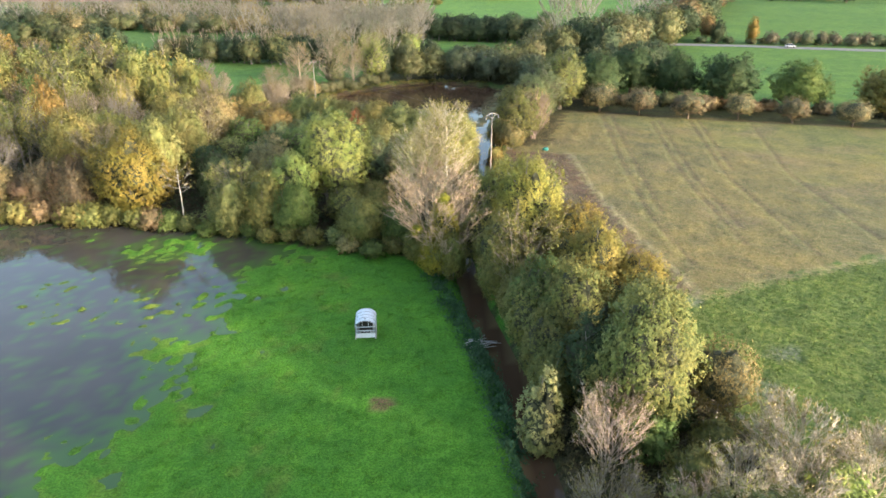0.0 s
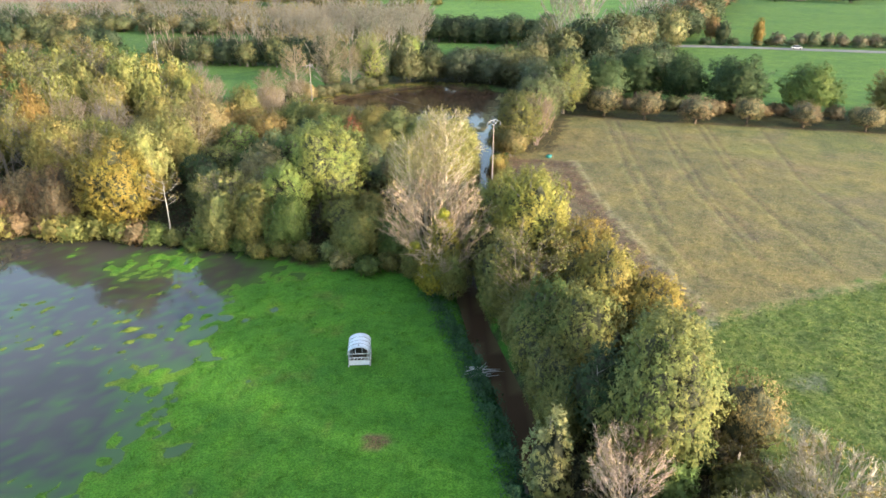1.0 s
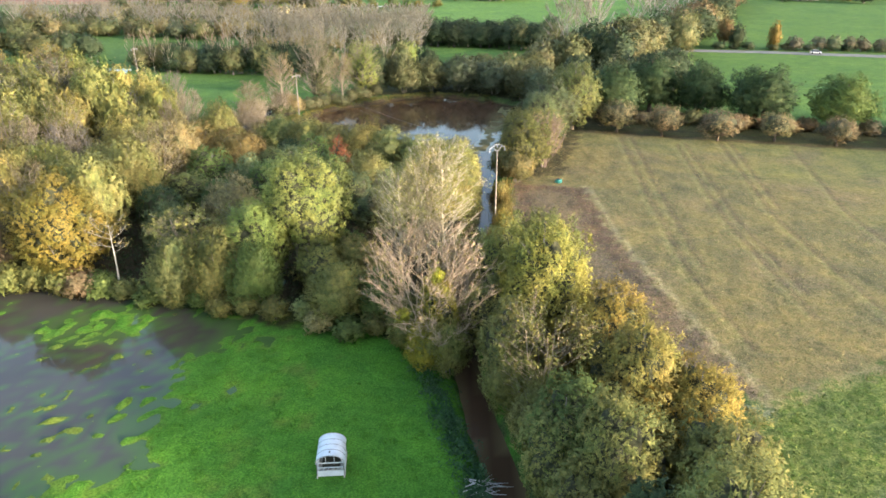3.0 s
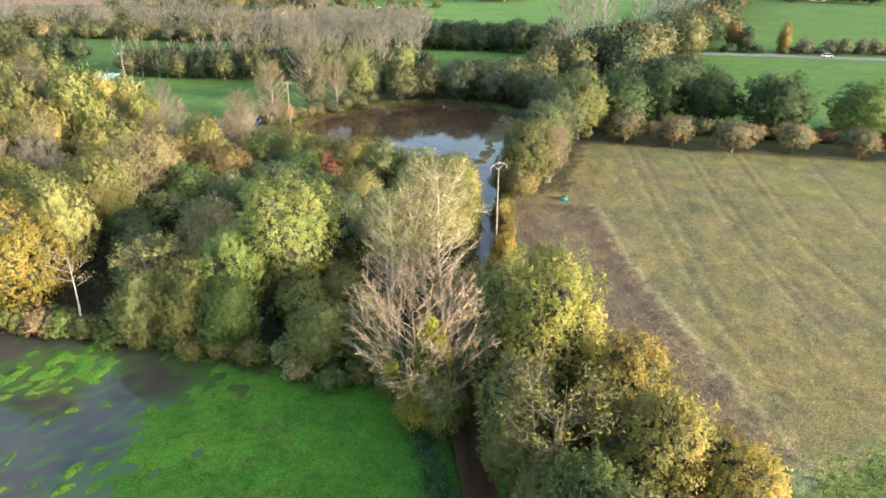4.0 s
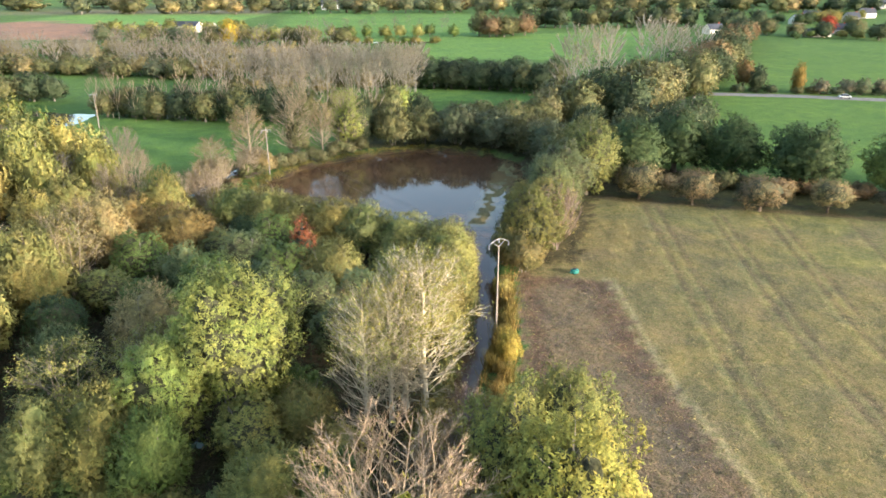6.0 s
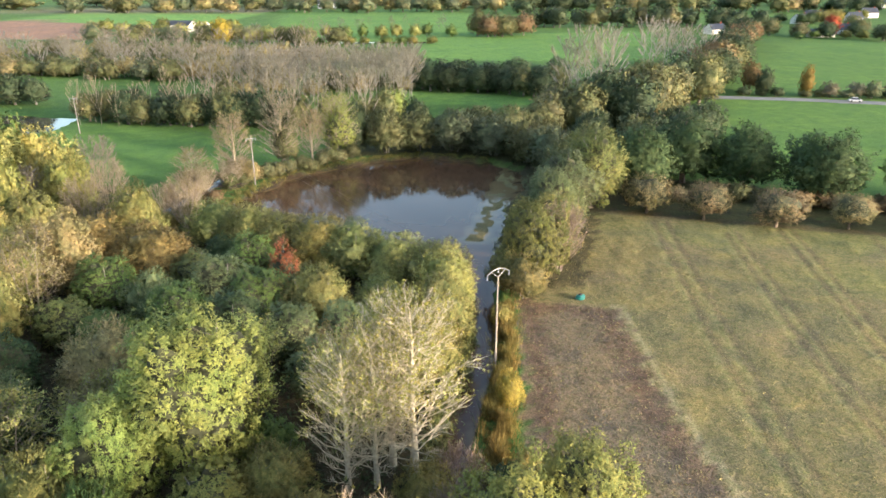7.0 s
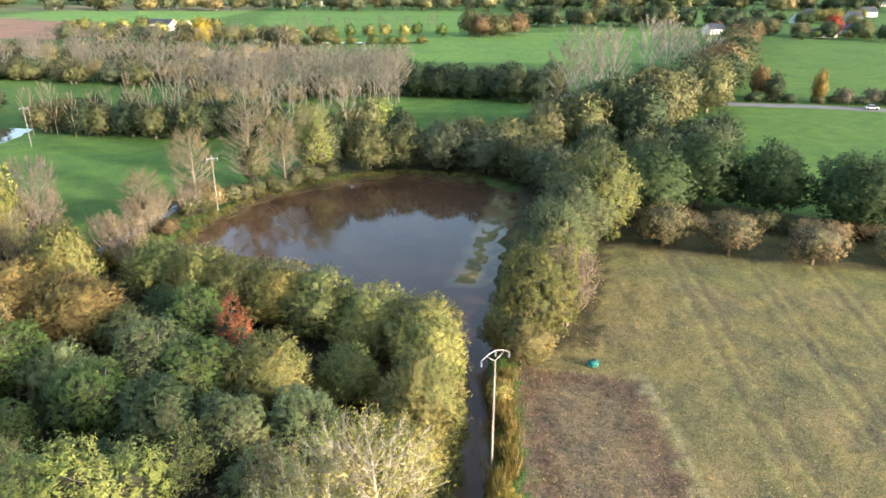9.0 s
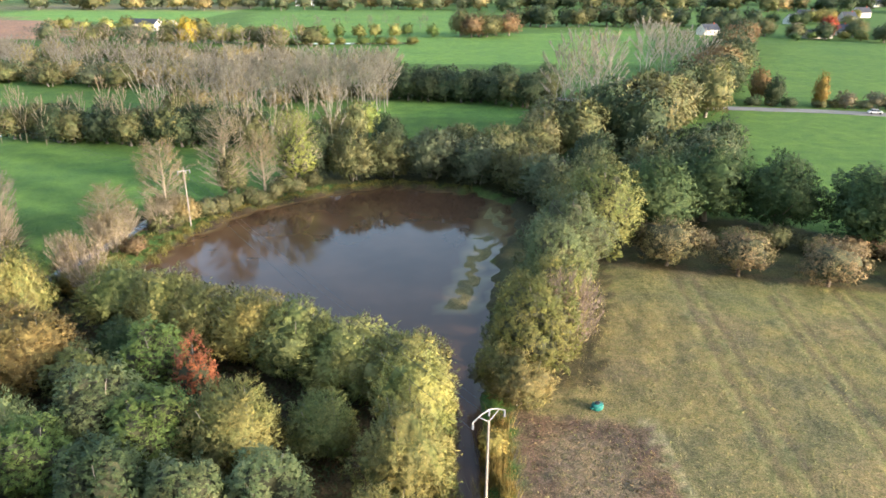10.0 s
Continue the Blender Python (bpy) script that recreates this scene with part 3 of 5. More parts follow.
KINDS = {
    # name: height, width, crown's foot, sprays, leaves, leaf size, widest at, spray size, lobes, relief, stems, girth
    "oak_tree": (13, 12, 0.2, 1440, 21000, 0.172, 0.45, 0.032, 44, 0.42, 1, 0.42),
    "wood_oak": (13, 12, 0.1, 832, 11500, 0.23, 0.45, 0.042, 40, 0.36, 1, 0.42),
    "ash_tree": (15, 12, 0.8, 1280, 32000, 0.135, 0.52, 0.034, 26, 0.50, 2, 0.40),
    "alder_tree": (12, 8, 0.2, 832, 10000, 0.165, 0.42, 0.040, 30, 0.40, 2, 0.28),
    "willow_bush": (8, 9, 0.1, 1280, 12500, 0.155, 0.42, 0.032, 30, 0.25, 4, 0.20),
    "shore_willow": (8, 9, 0.0, 608, 5200, 0.26, 0.42, 0.043, 18, 0.25, 4, 0.20),
    "shrub": (4, 5, 0.0, 176, 1600, 0.23, 0.42, 0.071, 12, 0.28, 4, 0.08),
    "young_tree": (10, 5, 0.5, 384, 4800, 0.18, 0.22, 0.057, 26, 0.36, 1, 0.14),
    "apple_tree": (6.5, 8.5, 0.7, 480, 4200, 0.150, 0.45, 0.048, 26, 0.38, 1, 0.24),
    "far_tree": (13, 12, 0.0, 272, 1700, 0.48, 0.45, 0.062, 20, 0.28, 1, 0.35),
    "far_bush": (8, 9, 0.0, 160, 1000, 0.47, 0.42, 0.071, 12, 0.26, 2, 0.25),
    "horizon_tree": (13, 12, 0.0, 96, 480, 0.9, 0.45, 0.085, 10, 0.26, 1, 0.35),
}
BARE = {
    # name: height, width, foot of the branches, limbs, forks, twigs, twig length, twig width, leaves, leaf size, widest at, stems, girth, rise, where leaves begin
    "poplar_tree": (18, 9, 1.0, 84, 5, 6200, 0.7, 0.015, 5000, 0.125, 0.44, 1, 0.36, 0.68, 0.40),
    "aspen_tree": (14, 8, 1.6, 50, 3, 2000, 0.75, 0.019, 3200, 0.16, 0.56, 3, 0.24, 0.8, 0.36),
    "bare_tree": (10, 9, 0.8, 84, 5, 9000, 0.55, 0.013, 500, 0.12, 0.55, 4, 0.14, 0.75, 0.2),
    "bare_shrub": (6, 7, 0.1, 84, 3, 5200, 0.62, 0.017, 1700, 0.11, 0.62, 7, 0.19, 1.0, 0.0),
    "birch_tree": (11, 4, 6.0, 10, 2, 260, 0.7, 0.014, 320, 0.14, 0.6, 1, 0.15, 0.6, 0.0),
    "far_poplar": (17, 8, 2.0, 18, 0, 1300, 1.15, 0.024, 60, 0.24, 0.60, 1, 0.10, 1.3, 0.4),
}
protos = {}
PALE, BROWN, GREYBARK = (0.42, 0.345, 0.25), (0.16, 0.12, 0.085), (0.26, 0.23, 0.19)


def build_tree(kind, variant):
    root = new(kind)
    root.empty_display_size = 0.5
    seed = 101 + 37 * variant + sum(map(ord, kind))
    if kind in KINDS:
        h, w, foot, sprays, leaves, leaf, top, size, lobes, relief, stems, girth = KINDS[kind]
        cs, tris, out, core = clump_crown(seed, h, w, foot, sprays, leaves, leaf, top, size, lobes, relief, 0.68 if "willow" in kind else 0.4, 0.30 if "willow" in kind else 0.42)
        fit_x, fit_z = 0.5 * w / np.percentile(np.hypot(tris[:, 0, 0], tris[:, 0, 1]), 96), h / np.percentile(tris[:, 0, 2], 99.7)
        grown = np.array([min(1.25, fit_x), min(1.25, fit_x), fit_z])
        cs, tris, core = cs * grown, tris * grown, (core[0] * grown, *core[1:])
        ends = cs[:: max(1, len(cs) // (30 if leaves > 2000 else 6))]
        # these kinds get a core painted dark, as shade seen between the leaves
        pieces = [("trunk", wood_mesh(seed, h, w, stems, ends, girth)), ("crown", tri_mesh("crown", tris, LEAF, out, core, GAP_SHADE if kind in ("oak_tree", "ash_tree", "alder_tree", "young_tree", "apple_tree") else None))]
    else:
        h, w, foot, limbs, forks, twigs, tl, tw, leaves, leaf, top, stems, girth, rise, begin = BARE[kind]
        r = np.random.RandomState(seed)
        wood, tips = limbed_mesh(seed, h, w, foot, stems, limbs, forks, girth, top, rise, 6 if kind != "far_poplar" else 4)
        tris, ends = twig_tris(r, tips, twigs, tl, tw, 0.3 if kind != "far_poplar" else 0.8)
        mid = np.array([0, 0, foot + 0.35 * (h - foot)])
        pieces = [("trunk", wood), ("twig_crown", tri_mesh("twig_crown", tris, BARK, unit(unit(ends - mid) * 0.8 + rand_dirs(r, twigs) * 0.7)))]
        high = ends[ends[:, 2] > foot + begin * (h - foot)]
        at = high[r.choice(len(high), leaves)] + r.normal(size=(leaves, 3)) * 0.2
        pieces.append(("crown", tri_mesh("crown", leaf_tris(r, at, rand_dirs(r, leaves), leaf), LEAF, unit(unit(at - mid) * 0.8 + rand_dirs(r, leaves) * 0.8))))
    for name, me in pieces:
        ob = new(name, me)
        ob.parent = root
        if kind == "far_poplar" or (kind == "wood_oak" and name == "trunk"):
            tagged(ob, kind="stuff")
    return root, h, w


pick = random.Random(7)


def plant(kind, x, y, h, w, leaf, label, bark=GREYBARK, group="", lean=0.0):
    """Plants one tree of a kind, h high and w wide; it keeps the colours given."""
    variant = pick.randrange(3)
    key = (kind, variant)
    turn = pick.uniform(0, 360)
    z = float(land_height(np.array([float(x)]), np.array([float(y)]))[0])
    if key not in protos:
        root, h0, w0 = build_tree(kind, variant)
        protos[key] = (root, h0, w0)
        root.matrix_basis = pose(x, y, z, lean, 0, turn) @ Matrix.Diagonal((w / w0, w / w0, h / h0, 1))
    else:
        first, h0, w0 = protos[key]
        s = first.matrix_basis.to_scale()
        m = pose(x, y, z, lean, 0, turn) @ Matrix.Diagonal((w / w0 / s.x, w / w0 / s.y, h / h0 / s.z, 1))
        root = copy_thing(first, m)
    for ob in root.children:
        tone = pick.uniform(0.88, 1.12)
        ob.color = (*(c * tone for c in (leaf if ob.name.startswith("crown") else bark)), 1)
    planted.append((x, y, w))
    return tagged(root, label, "bush" if ("bush" in kind or "willow" in kind or "shrub" in kind) else "tree", group)


planted = []
# FAR_ colours: duller trees, greyed further with distance haze put into the colour
SILVER, FAR_OLIVE, FAR_DARK, FAR_GREY, FAR_GOLD = (0.180, 0.210, 0.105), (0.150, 0.148, 0.072), (0.072, 0.096, 0.054), (0.142, 0.158, 0.100), (0.160, 0.150, 0.080)
GOLD, YELLOW, LIME, OLIVE, GREEN, DKGREEN, GREYGREEN, RUST, TAN, RED, OCHRE, MOSS, HEDGE, UMBER = (
    (0.356, 0.266, 0.070), (0.390, 0.367, 0.130), (0.300, 0.335, 0.105), (0.220, 0.210, 0.072), (0.136, 0.181, 0.056), (0.068, 0.102, 0.045), (0.209, 0.221, 0.088), (0.237, 0.158, 0.096), (0.333, 0.269, 0.141), (0.330, 0.118, 0.062), (0.305, 0.249, 0.088), (0.266, 0.251, 0.096), (0.265, 0.248, 0.078), (0.192, 0.147, 0.096))

# hero trees along the flooded meadow's far bank
plant("oak_tree", -49, 104.5, 14.8, 13, (0.275, 0.205, 0.052), "golden yellow autumn oak beside the flood water")
plant("birch_tree", -40.0, 99.8, 11, 5, OCHRE, "pale leaning birch, almost bare of leaves", (0.46, 0.42, 0.35), "", -6)
plant("willow_bush", -32.5, 98.5, 9.2, 8, GREYGREEN, "grey-green feathery willow at the water's edge")
plant("willow_bush", -27, 98.5, 10.2, 8.5, OLIVE, "olive green willow bush on the bank")
plant("willow_bush", -22, 96.5, 8.5, 7.5, GREEN, "green willow bush on the bank")
plant("ash_tree", -18, 108, 16.6, 13.5, LIME, "light green ash tree rising over the thicket")
plant("ash_tree", -23, 103, 11.5, 9, LIME, "light green lower ash tree")
plant("willow_bush", -11.5, 93.5, 7.6, 8.5, OLIVE, "dark olive bush overhanging the meadow")
plant("willow_bush", -6, 93, 7, 7, GREEN, "dark green bush at the meadow's corner")
plant("poplar_tree", 0.6, 108, 18.8, 10, (0.40, 0.37, 0.10), "half-bare poplar with pale limbs and yellow leaves", (0.62, 0.55, 0.41))
plant("poplar_tree", -2.6, 106.6, 16.5, 7, YELLOW, "half-bare poplar with pale limbs", (0.62, 0.55, 0.41))
plant("poplar_tree", -1.4, 109.5, 18, 8, YELLOW, "half-bare poplar with pale limbs", (0.62, 0.55, 0.41))
plant("poplar_tree", -5, 106.2, 15.5, 7, YELLOW, "half-bare poplar with pale limbs", (0.62, 0.55, 0.41))
old = plant("bare_tree", -1.0, 85, 15.5, 14, OCHRE, "bare tree with tan twigs and clumps of mistletoe", (0.50, 0.38, 0.26))
plant("alder_tree", 0.2, 84.0, 10.5, 4.5, (0.34, 0.28, 0.055), "ivy-clad yellowing trunk beside the creek")
plant("willow_bush", 1.0, 82.3, 7, 5.5, OLIVE, "olive bush at the creek's edge")
plant("willow_bush", -3, 87.5, 6, 6, OLIVE, "olive bush under the bare tree")
plant("willow_bush", -0.9, 83, 6.2, 5.2, (0.37, 0.315, 0.05), "yellowing bush under the bare tree")
# hedge of trees along the creek
plant("willow_bush", 9.0, 70, 8, 6, MOSS, "olive willow overhanging the creek")
plant("alder_tree", 9.4, 64.5, 9, 6, OLIVE, "olive alder overhanging the creek")
plant("willow_bush", 7.2, 75, 8.5, 6, OLIVE, "olive willow overhanging the creek")
plant("willow_bush", 10.6, 55, 7, 6, OLIVE, "olive willow overhanging the creek")
plant("willow_bush", 1.6, 102.5, 6.5, 6, OCHRE, "ochre bush beside the creek")
plant("bare_shrub", 4.6, 106, 5.5, 4.5, TAN, "bare reddish shrub at the creek", (0.36, 0.26, 0.22))
plant("bare_shrub", 5.2, 97, 8, 6.5, TAN, "bare reddish shrub over the creek", (0.36, 0.26, 0.22))
plant("bare_shrub", 1.5, 92, 9, 8, TAN, "bare tan shrub beside the creek", PALE)
plant("oak_tree", 7.8, 93.5, 13, 9.5, HEDGE, "olive oak over the creek")
plant("alder_tree", 5.5, 86, 9.5, 6.5, MOSS, "olive alder over the creek")
plant("alder_tree", 7.2, 79, 10.5, 6.5, MOSS, "olive alder over the creek bank")
plant("alder_tree", 10.2, 59, 8, 5.5, OLIVE, "olive alder over the creek bank")
plant("oak_tree", 10.8, 86, 16, 11, (0.280, 0.250, 0.068), "golden autumn oak in the creek hedge")
plant("oak_tree", 13, 97, 12.8, 9, OLIVE, "olive oak in the creek hedge")
plant("aspen_tree", 9.4, 73, 14.5, 8.5, HEDGE, "thinning pale aspen in the creek hedge", (0.36, 0.29, 0.20))
plant("oak_tree", 17, 71, 13.2, 9.5, (0.300, 0.245, 0.075), "golden oak beside the stubble field")
plant("oak_tree", 16.5, 79.5, 11.8, 9.5, GOLD, "ochre oak beside the stubble field")
plant("oak_tree", 21.5, 68.5, 10.4, 8.5, GOLD, "orange-yellow oak beside the pasture")
plant("oak_tree", 17.5, 51.5, 14.6, 10.5, (0.205, 0.215, 0.075), "large olive green oak beside the pasture")
plant("oak_tree", 13, 62, 12.5, 9, OLIVE, "olive oak over the creek")
plant("alder_tree", 10.5, 66, 11, 7.5, GREEN, "green alder over the creek")
plant("oak_tree", 20.5, 60, 11.5, 9.5, (0.215, 0.210, 0.072), "green oak beside the pasture")
plant("alder_tree", 14, 55, 10, 7, DKGREEN, "dark green alder in the hedge")
plant("apple_tree", 25.5, 53, 8.6, 7, (0.235, 0.190, 0.085), "brownish thorn tree by the pasture puddle")
plant("young_tree", 8.6, 49.5, 9.8, 4.3, (0.30, 0.275, 0.125), "slender yellow-green young tree on the creek bank")
plant("bare_shrub", 14.0, 46, 7.6, 6.4, TAN, "bare pinkish tan shrub in the hedge", (0.66, 0.52, 0.41))
plant("bare_shrub", 18.5, 36.4, 6.6, 6.4, TAN, "bare pinkish tan shrub in the hedge", (0.66, 0.52, 0.41))
plant("bare_shrub", 12.3, 38.5, 6, 6.5, OCHRE, "pale yellowing shrub in the hedge", (0.40, 0.33, 0.24))
plant("bare_shrub", 23, 41.2, 5.5, 6.4, YELLOW, "pale yellowing shrub in the hedge", (0.66, 0.58, 0.44))
plant("bare_shrub", 29, 45.5, 6.5, 8.5, OCHRE, "bare pale shrub beside the pasture", (0.66, 0.58, 0.45))
plant("bare_shrub", 34.5, 43, 5.5, 7, OCHRE, "bare pale shrub beside the pasture", (0.66, 0.58, 0.45))
plant("bare_shrub", 27, 40, 5.5, 7, TAN, "bare pale shrub beside the pasture", (0.66, 0.58, 0.45))
plant("shrub", 30, 40.5, 5, 6, LIME, "yellow-green shrub beside the pasture")
# the hedge goes on along the creek, under and behind the camera
for x, y, h in ((14, 31, 9), (21, 32, 9.5), (30.5, 24.5, 18), (12.5, 23, 15), (20, 22.5, 16), (39, 21, 19), (46, 14, 17), (13, 14, 14), (22, 12, 14), (31, 11, 15), (41, 10, 15), (13, 4, 14), (23, 2, 14)):
    plant("wood_oak", x, y, h, 12 if h > 17 else 10.5, OLIVE if (x + y) % 2 else OCHRE, "olive oak in the creek hedge", group="hedge oaks by the pasture")
# low growth in the wood's gap behind the corner of the meadow
plant("willow_bush", -10.8, 104, 6.6, 7.5, MOSS, "olive bush in a gap of the wood")
plant("alder_tree", -14.8, 100.8, 7.2, 7, OLIVE, "olive alder in a gap of the wood")
plant("shrub", -7.2, 100.6, 4.6, 6, OCHRE, "ochre shrub in a gap of the wood")
plant("shrub", -12.6, 110, 4.6, 6, GREEN, "green shrub in a gap of the wood")
# scrub between the pond and the ditch
plant("bare_shrub", -40.3, 169, 9.5, 6.5, TAN, "bare pale shrub between pond and ditch", (0.42, 0.34, 0.25))
plant("alder_tree", -47.5, 167.5, 8.5, 7, GREEN, "green alder beside the ditch")
plant("shrub", -44.5, 172, 3.6, 5, OCHRE, "ochre shrub between pond and ditch")
plant("shrub", -43.2, 179.5, 3.0, 4.5, OLIVE, "olive shrub between pond and ditch")
plant("shrub", -41.6, 187, 2.6, 4.5, RUST, "russet shrub between pond and ditch")
# domes behind the poplar
plant("young_tree", -18.3, 144, 9.0, 4.6, RED, "small rust-red maple among green trees")
plant("willow_bush", -38.5, 149.5, 9, 13, (0.275, 0.205, 0.082), "broad ochre willow with orange twigs")
plant("willow_bush", -47.5, 152, 9.6, 14, (0.27, 0.20, 0.08), "broad ochre willow near the pond")
plant("willow_bush", -30.6, 118, 10, 10, TAN, "tan-yellow willow dome in the wood")
plant("willow_bush", -12.6, 135.5, 8.6, 10.5, MOSS, "rounded olive willow bush in the wood")
plant("alder_tree", -25.3, 138.5, 9, 8.5, SILVER, "grey-green whitebeam in the low wood")
plant("alder_tree", -20.5, 127.5, 9, 8, (0.085, 0.115, 0.055), "dark green alder in the low wood")
plant("alder_tree", -8, 127.5, 8, 7.5, SILVER, "grey-green whitebeam in the low wood")
plant("alder_tree", -13.5, 126.5, 8.2, 7, SILVER, "grey-green whitebeam in the low wood")
plant("willow_bush", 3.2, 141, 8.6, 9, MOSS, "yellowing willow hedge beside the creek")
plant("willow_bush", 2.6, 132, 9.6, 9, (0.235, 0.218, 0.090), "yellowing willow hedge beside the creek")
plant("willow_bush", 1.4, 122.5, 9, 7.5, (0.250, 0.222, 0.085), "yellowing willow hedge beside the creek")
for k in range(7):
    x = -33 + 5.9 * k
    plant("willow_bush", x, 163.5 - 0.52 * (x + 33), 8.4 + 0.5 * math.sin(k * 2.1), 11.5, (GREYGREEN, MOSS, MOSS, OCHRE)[k % 4], "olive willow dome on the pond's near bank", group="willows by the pond")
# trees between creek, pond and field
plant("oak_tree", 15.8, 150.5, 12.5, 10.5, (0.16, 0.16, 0.056), "olive oak turning brown beside the stubble field")
plant("oak_tree", 19.5, 160, 10.5, 9.5, OLIVE, "olive oak beside the pond")
plant("willow_bush", 14.2, 144.8, 6.5, 7.5, (0.225, 0.185, 0.085), "ochre bush under the oak")
plant("willow_bush", 11.8, 147.5, 6.5, 5.5, MOSS, "olive bush under the oak")
plant("bare_shrub", 20.5, 154, 10.5, 7, TAN, "bare pinkish shrub behind the oak", (0.34, 0.26, 0.22))
plant("oak_tree", 24.5, 175, 13.5, 12.5, (0.155, 0.180, 0.100), "grey-green oak beside the pond")
plant("oak_tree", 21.5, 168, 12, 10.5, (0.160, 0.178, 0.092), "olive tree by the pond")
plant("oak_tree", 31, 184, 15.6, 13.5, (0.180, 0.190, 0.072), "large olive oak at the field's corner")
for x, y, h, w, c in ((41, 181, 7.6, 10, TAN), (50.5, 177, 7.4, 9.5, RUST), (62, 173.5, 7.2, 10, RUST), (74, 172, 6.8, 8.5, TAN), (86, 168.5, 6.8, 9, RUST), (99, 165, 6.6, 9, TAN), (112, 162, 6.6, 9, RUST)):
    plant("apple_tree", x, y, h, w, tuple(0.35 * a + 0.65 * b for a, b in zip(c, (0.190, 0.158, 0.100))), "small russet fruit tree in a row along the field", BROWN, "fruit trees along the field")
for x, y, h, w, c in ((44, 197, 13.5, 15, DKGREEN), (54, 201, 15, 16, DKGREEN), (65, 196, 14, 14, DKGREEN), (77, 188, 14, 16.5, DKGREEN), (94, 183, 13, 16, GREEN), (114, 177, 13, 16, OCHRE), (133, 171, 12.5, 15, GREEN)):
    plant("wood_oak", x, y, h, w, c, "dark green oak behind the fruit trees", BROWN, "oaks behind the fruit trees")


def fill(poly, gap, n, choose, seed, keep=0.55):
    """Fills a stretch of wood with trees, keeping clear of those that stand."""
    r = random.Random(seed)
    bx, by = [p[0] for p in poly], [p[1] for p in poly]
    for _ in range(n):
        x, y = r.uniform(min(bx), max(bx)), r.uniform(min(by), max(by))
        if not inside(np.array([x]), np.array([y]), poly)[0]:
            continue
        if any((x - a) ** 2 + (y - b) ** 2 < max(gap, keep * w) ** 2 for a, b, w in planted):
            continue
        choose(r, x, y)


def west_wood(r, x, y):
    if y < 108:
        h = r.uniform(7, 10)
        plant("willow_bush", x, y, h, r.uniform(7, 9), r.choice([OLIVE, UMBER, GREEN, OCHRE, UMBER]), "mixed bush at the wood's edge")
    elif r.random() < 0.28:
        plant("aspen_tree", x, y, r.uniform(12, 16) + (3 if x < -62 and y > 135 else 0), r.uniform(8, 10.5), r.choice([YELLOW, TAN, OCHRE, MOSS, TAN] if x > -60 else [OCHRE, OLIVE, MOSS, UMBER]), "pale thinning aspen in the wood", r.choice([(0.34, 0.28, 0.20), GREYBARK]))
    elif r.random() < 0.85:
        plant("far_tree" if (x < -62 and y > 150) else "wood_oak", x, y, r.uniform(11, 14.5) + (3.5 if x < -62 and y > 135 else 0), r.uniform(8, 11), r.choice([OCHRE, MOSS, OLIVE, TAN, MOSS, OLIVE] if x > -60 else [OLIVE, OLIVE, MOSS, OCHRE, GREEN, (0.26, 0.165, 0.06)]), "autumn oak in the wood")
    else:
        plant("bare_tree", x, y, r.uniform(10, 14), r.uniform(7, 9), TAN, "bare tree in the wood", r.choice([(0.34, 0.28, 0.20), GREYBARK]))


def mid_wood(r, x, y):
    if y < 120 and r.random() < 0.4:
        plant("aspen_tree", x, y, r.uniform(9, 12), r.uniform(6.5, 8.5), r.choice([TAN, YELLOW]), "thinning aspen in the wood", (0.34, 0.28, 0.20))
    else:
        plant(r.choice(["alder_tree", "willow_bush", "alder_tree"]), x, y, r.uniform(6.2, 8.6), r.uniform(6.5, 8.5), r.choice([DKGREEN, DKGREEN, GREEN, SILVER, SILVER, GREYGREEN, OLIVE]), "green alder in the low wood")


fill([(-44, 108), (-30, 102), (-5, 96), (1, 104), (2, 116), (3, 140), (2, 148), (-8, 158), (-34, 168), (-40, 150)], 6.5, 1500, mid_wood, 3, 0.62)
fill([(-78, 107), (-70, 105), (-52, 103), (-42, 104), (-40, 122), (-38, 140), (-44, 168), (-58, 180), (-66, 194), (-90, 203), (-132, 214), (-128, 178)], 6.5, 2600, west_wood, 4)


def hedge_bits(r, x, y):
    plant("shrub", x, y, r.uniform(3, 5.5), r.uniform(4, 6), r.choice([OLIVE, GREEN, OCHRE, DKGREEN]), "undergrowth shrub in the creek hedge")


fill([(10, 44), (22, 40), (25, 52), (24, 66), (19, 82), (13, 100), (9, 107), (8, 96), (8.5, 80), (10, 66)], 3.6, 700, hedge_bits, 5, 0.32)


# ---- far rows and woods ----
def row(kind, p0, p1, n, h, w, cols, label, bark=GREYBARK, spread=3.0, seed=1, group=""):
    r = random.Random(seed)
    for k in range(n):
        t = (k + r.uniform(0.2, 0.8)) / n
        plant(kind, p0[0] + t * (p1[0] - p0[0]) + r.gauss(0, spread * 0.3), p0[1] + t * (p1[1] - p0[1]) + r.gauss(0, spread), h * r.uniform(0.85, 1.12), w * r.uniform(0.85, 1.15), r.choice(cols), label, bark, group)


row("shrub", (40, 192), (122, 171), 15, 3.6, 6, [UMBER, FAR_OLIVE, RUST], "greyish brown shrub under the oaks", seed=13, spread=1.2)
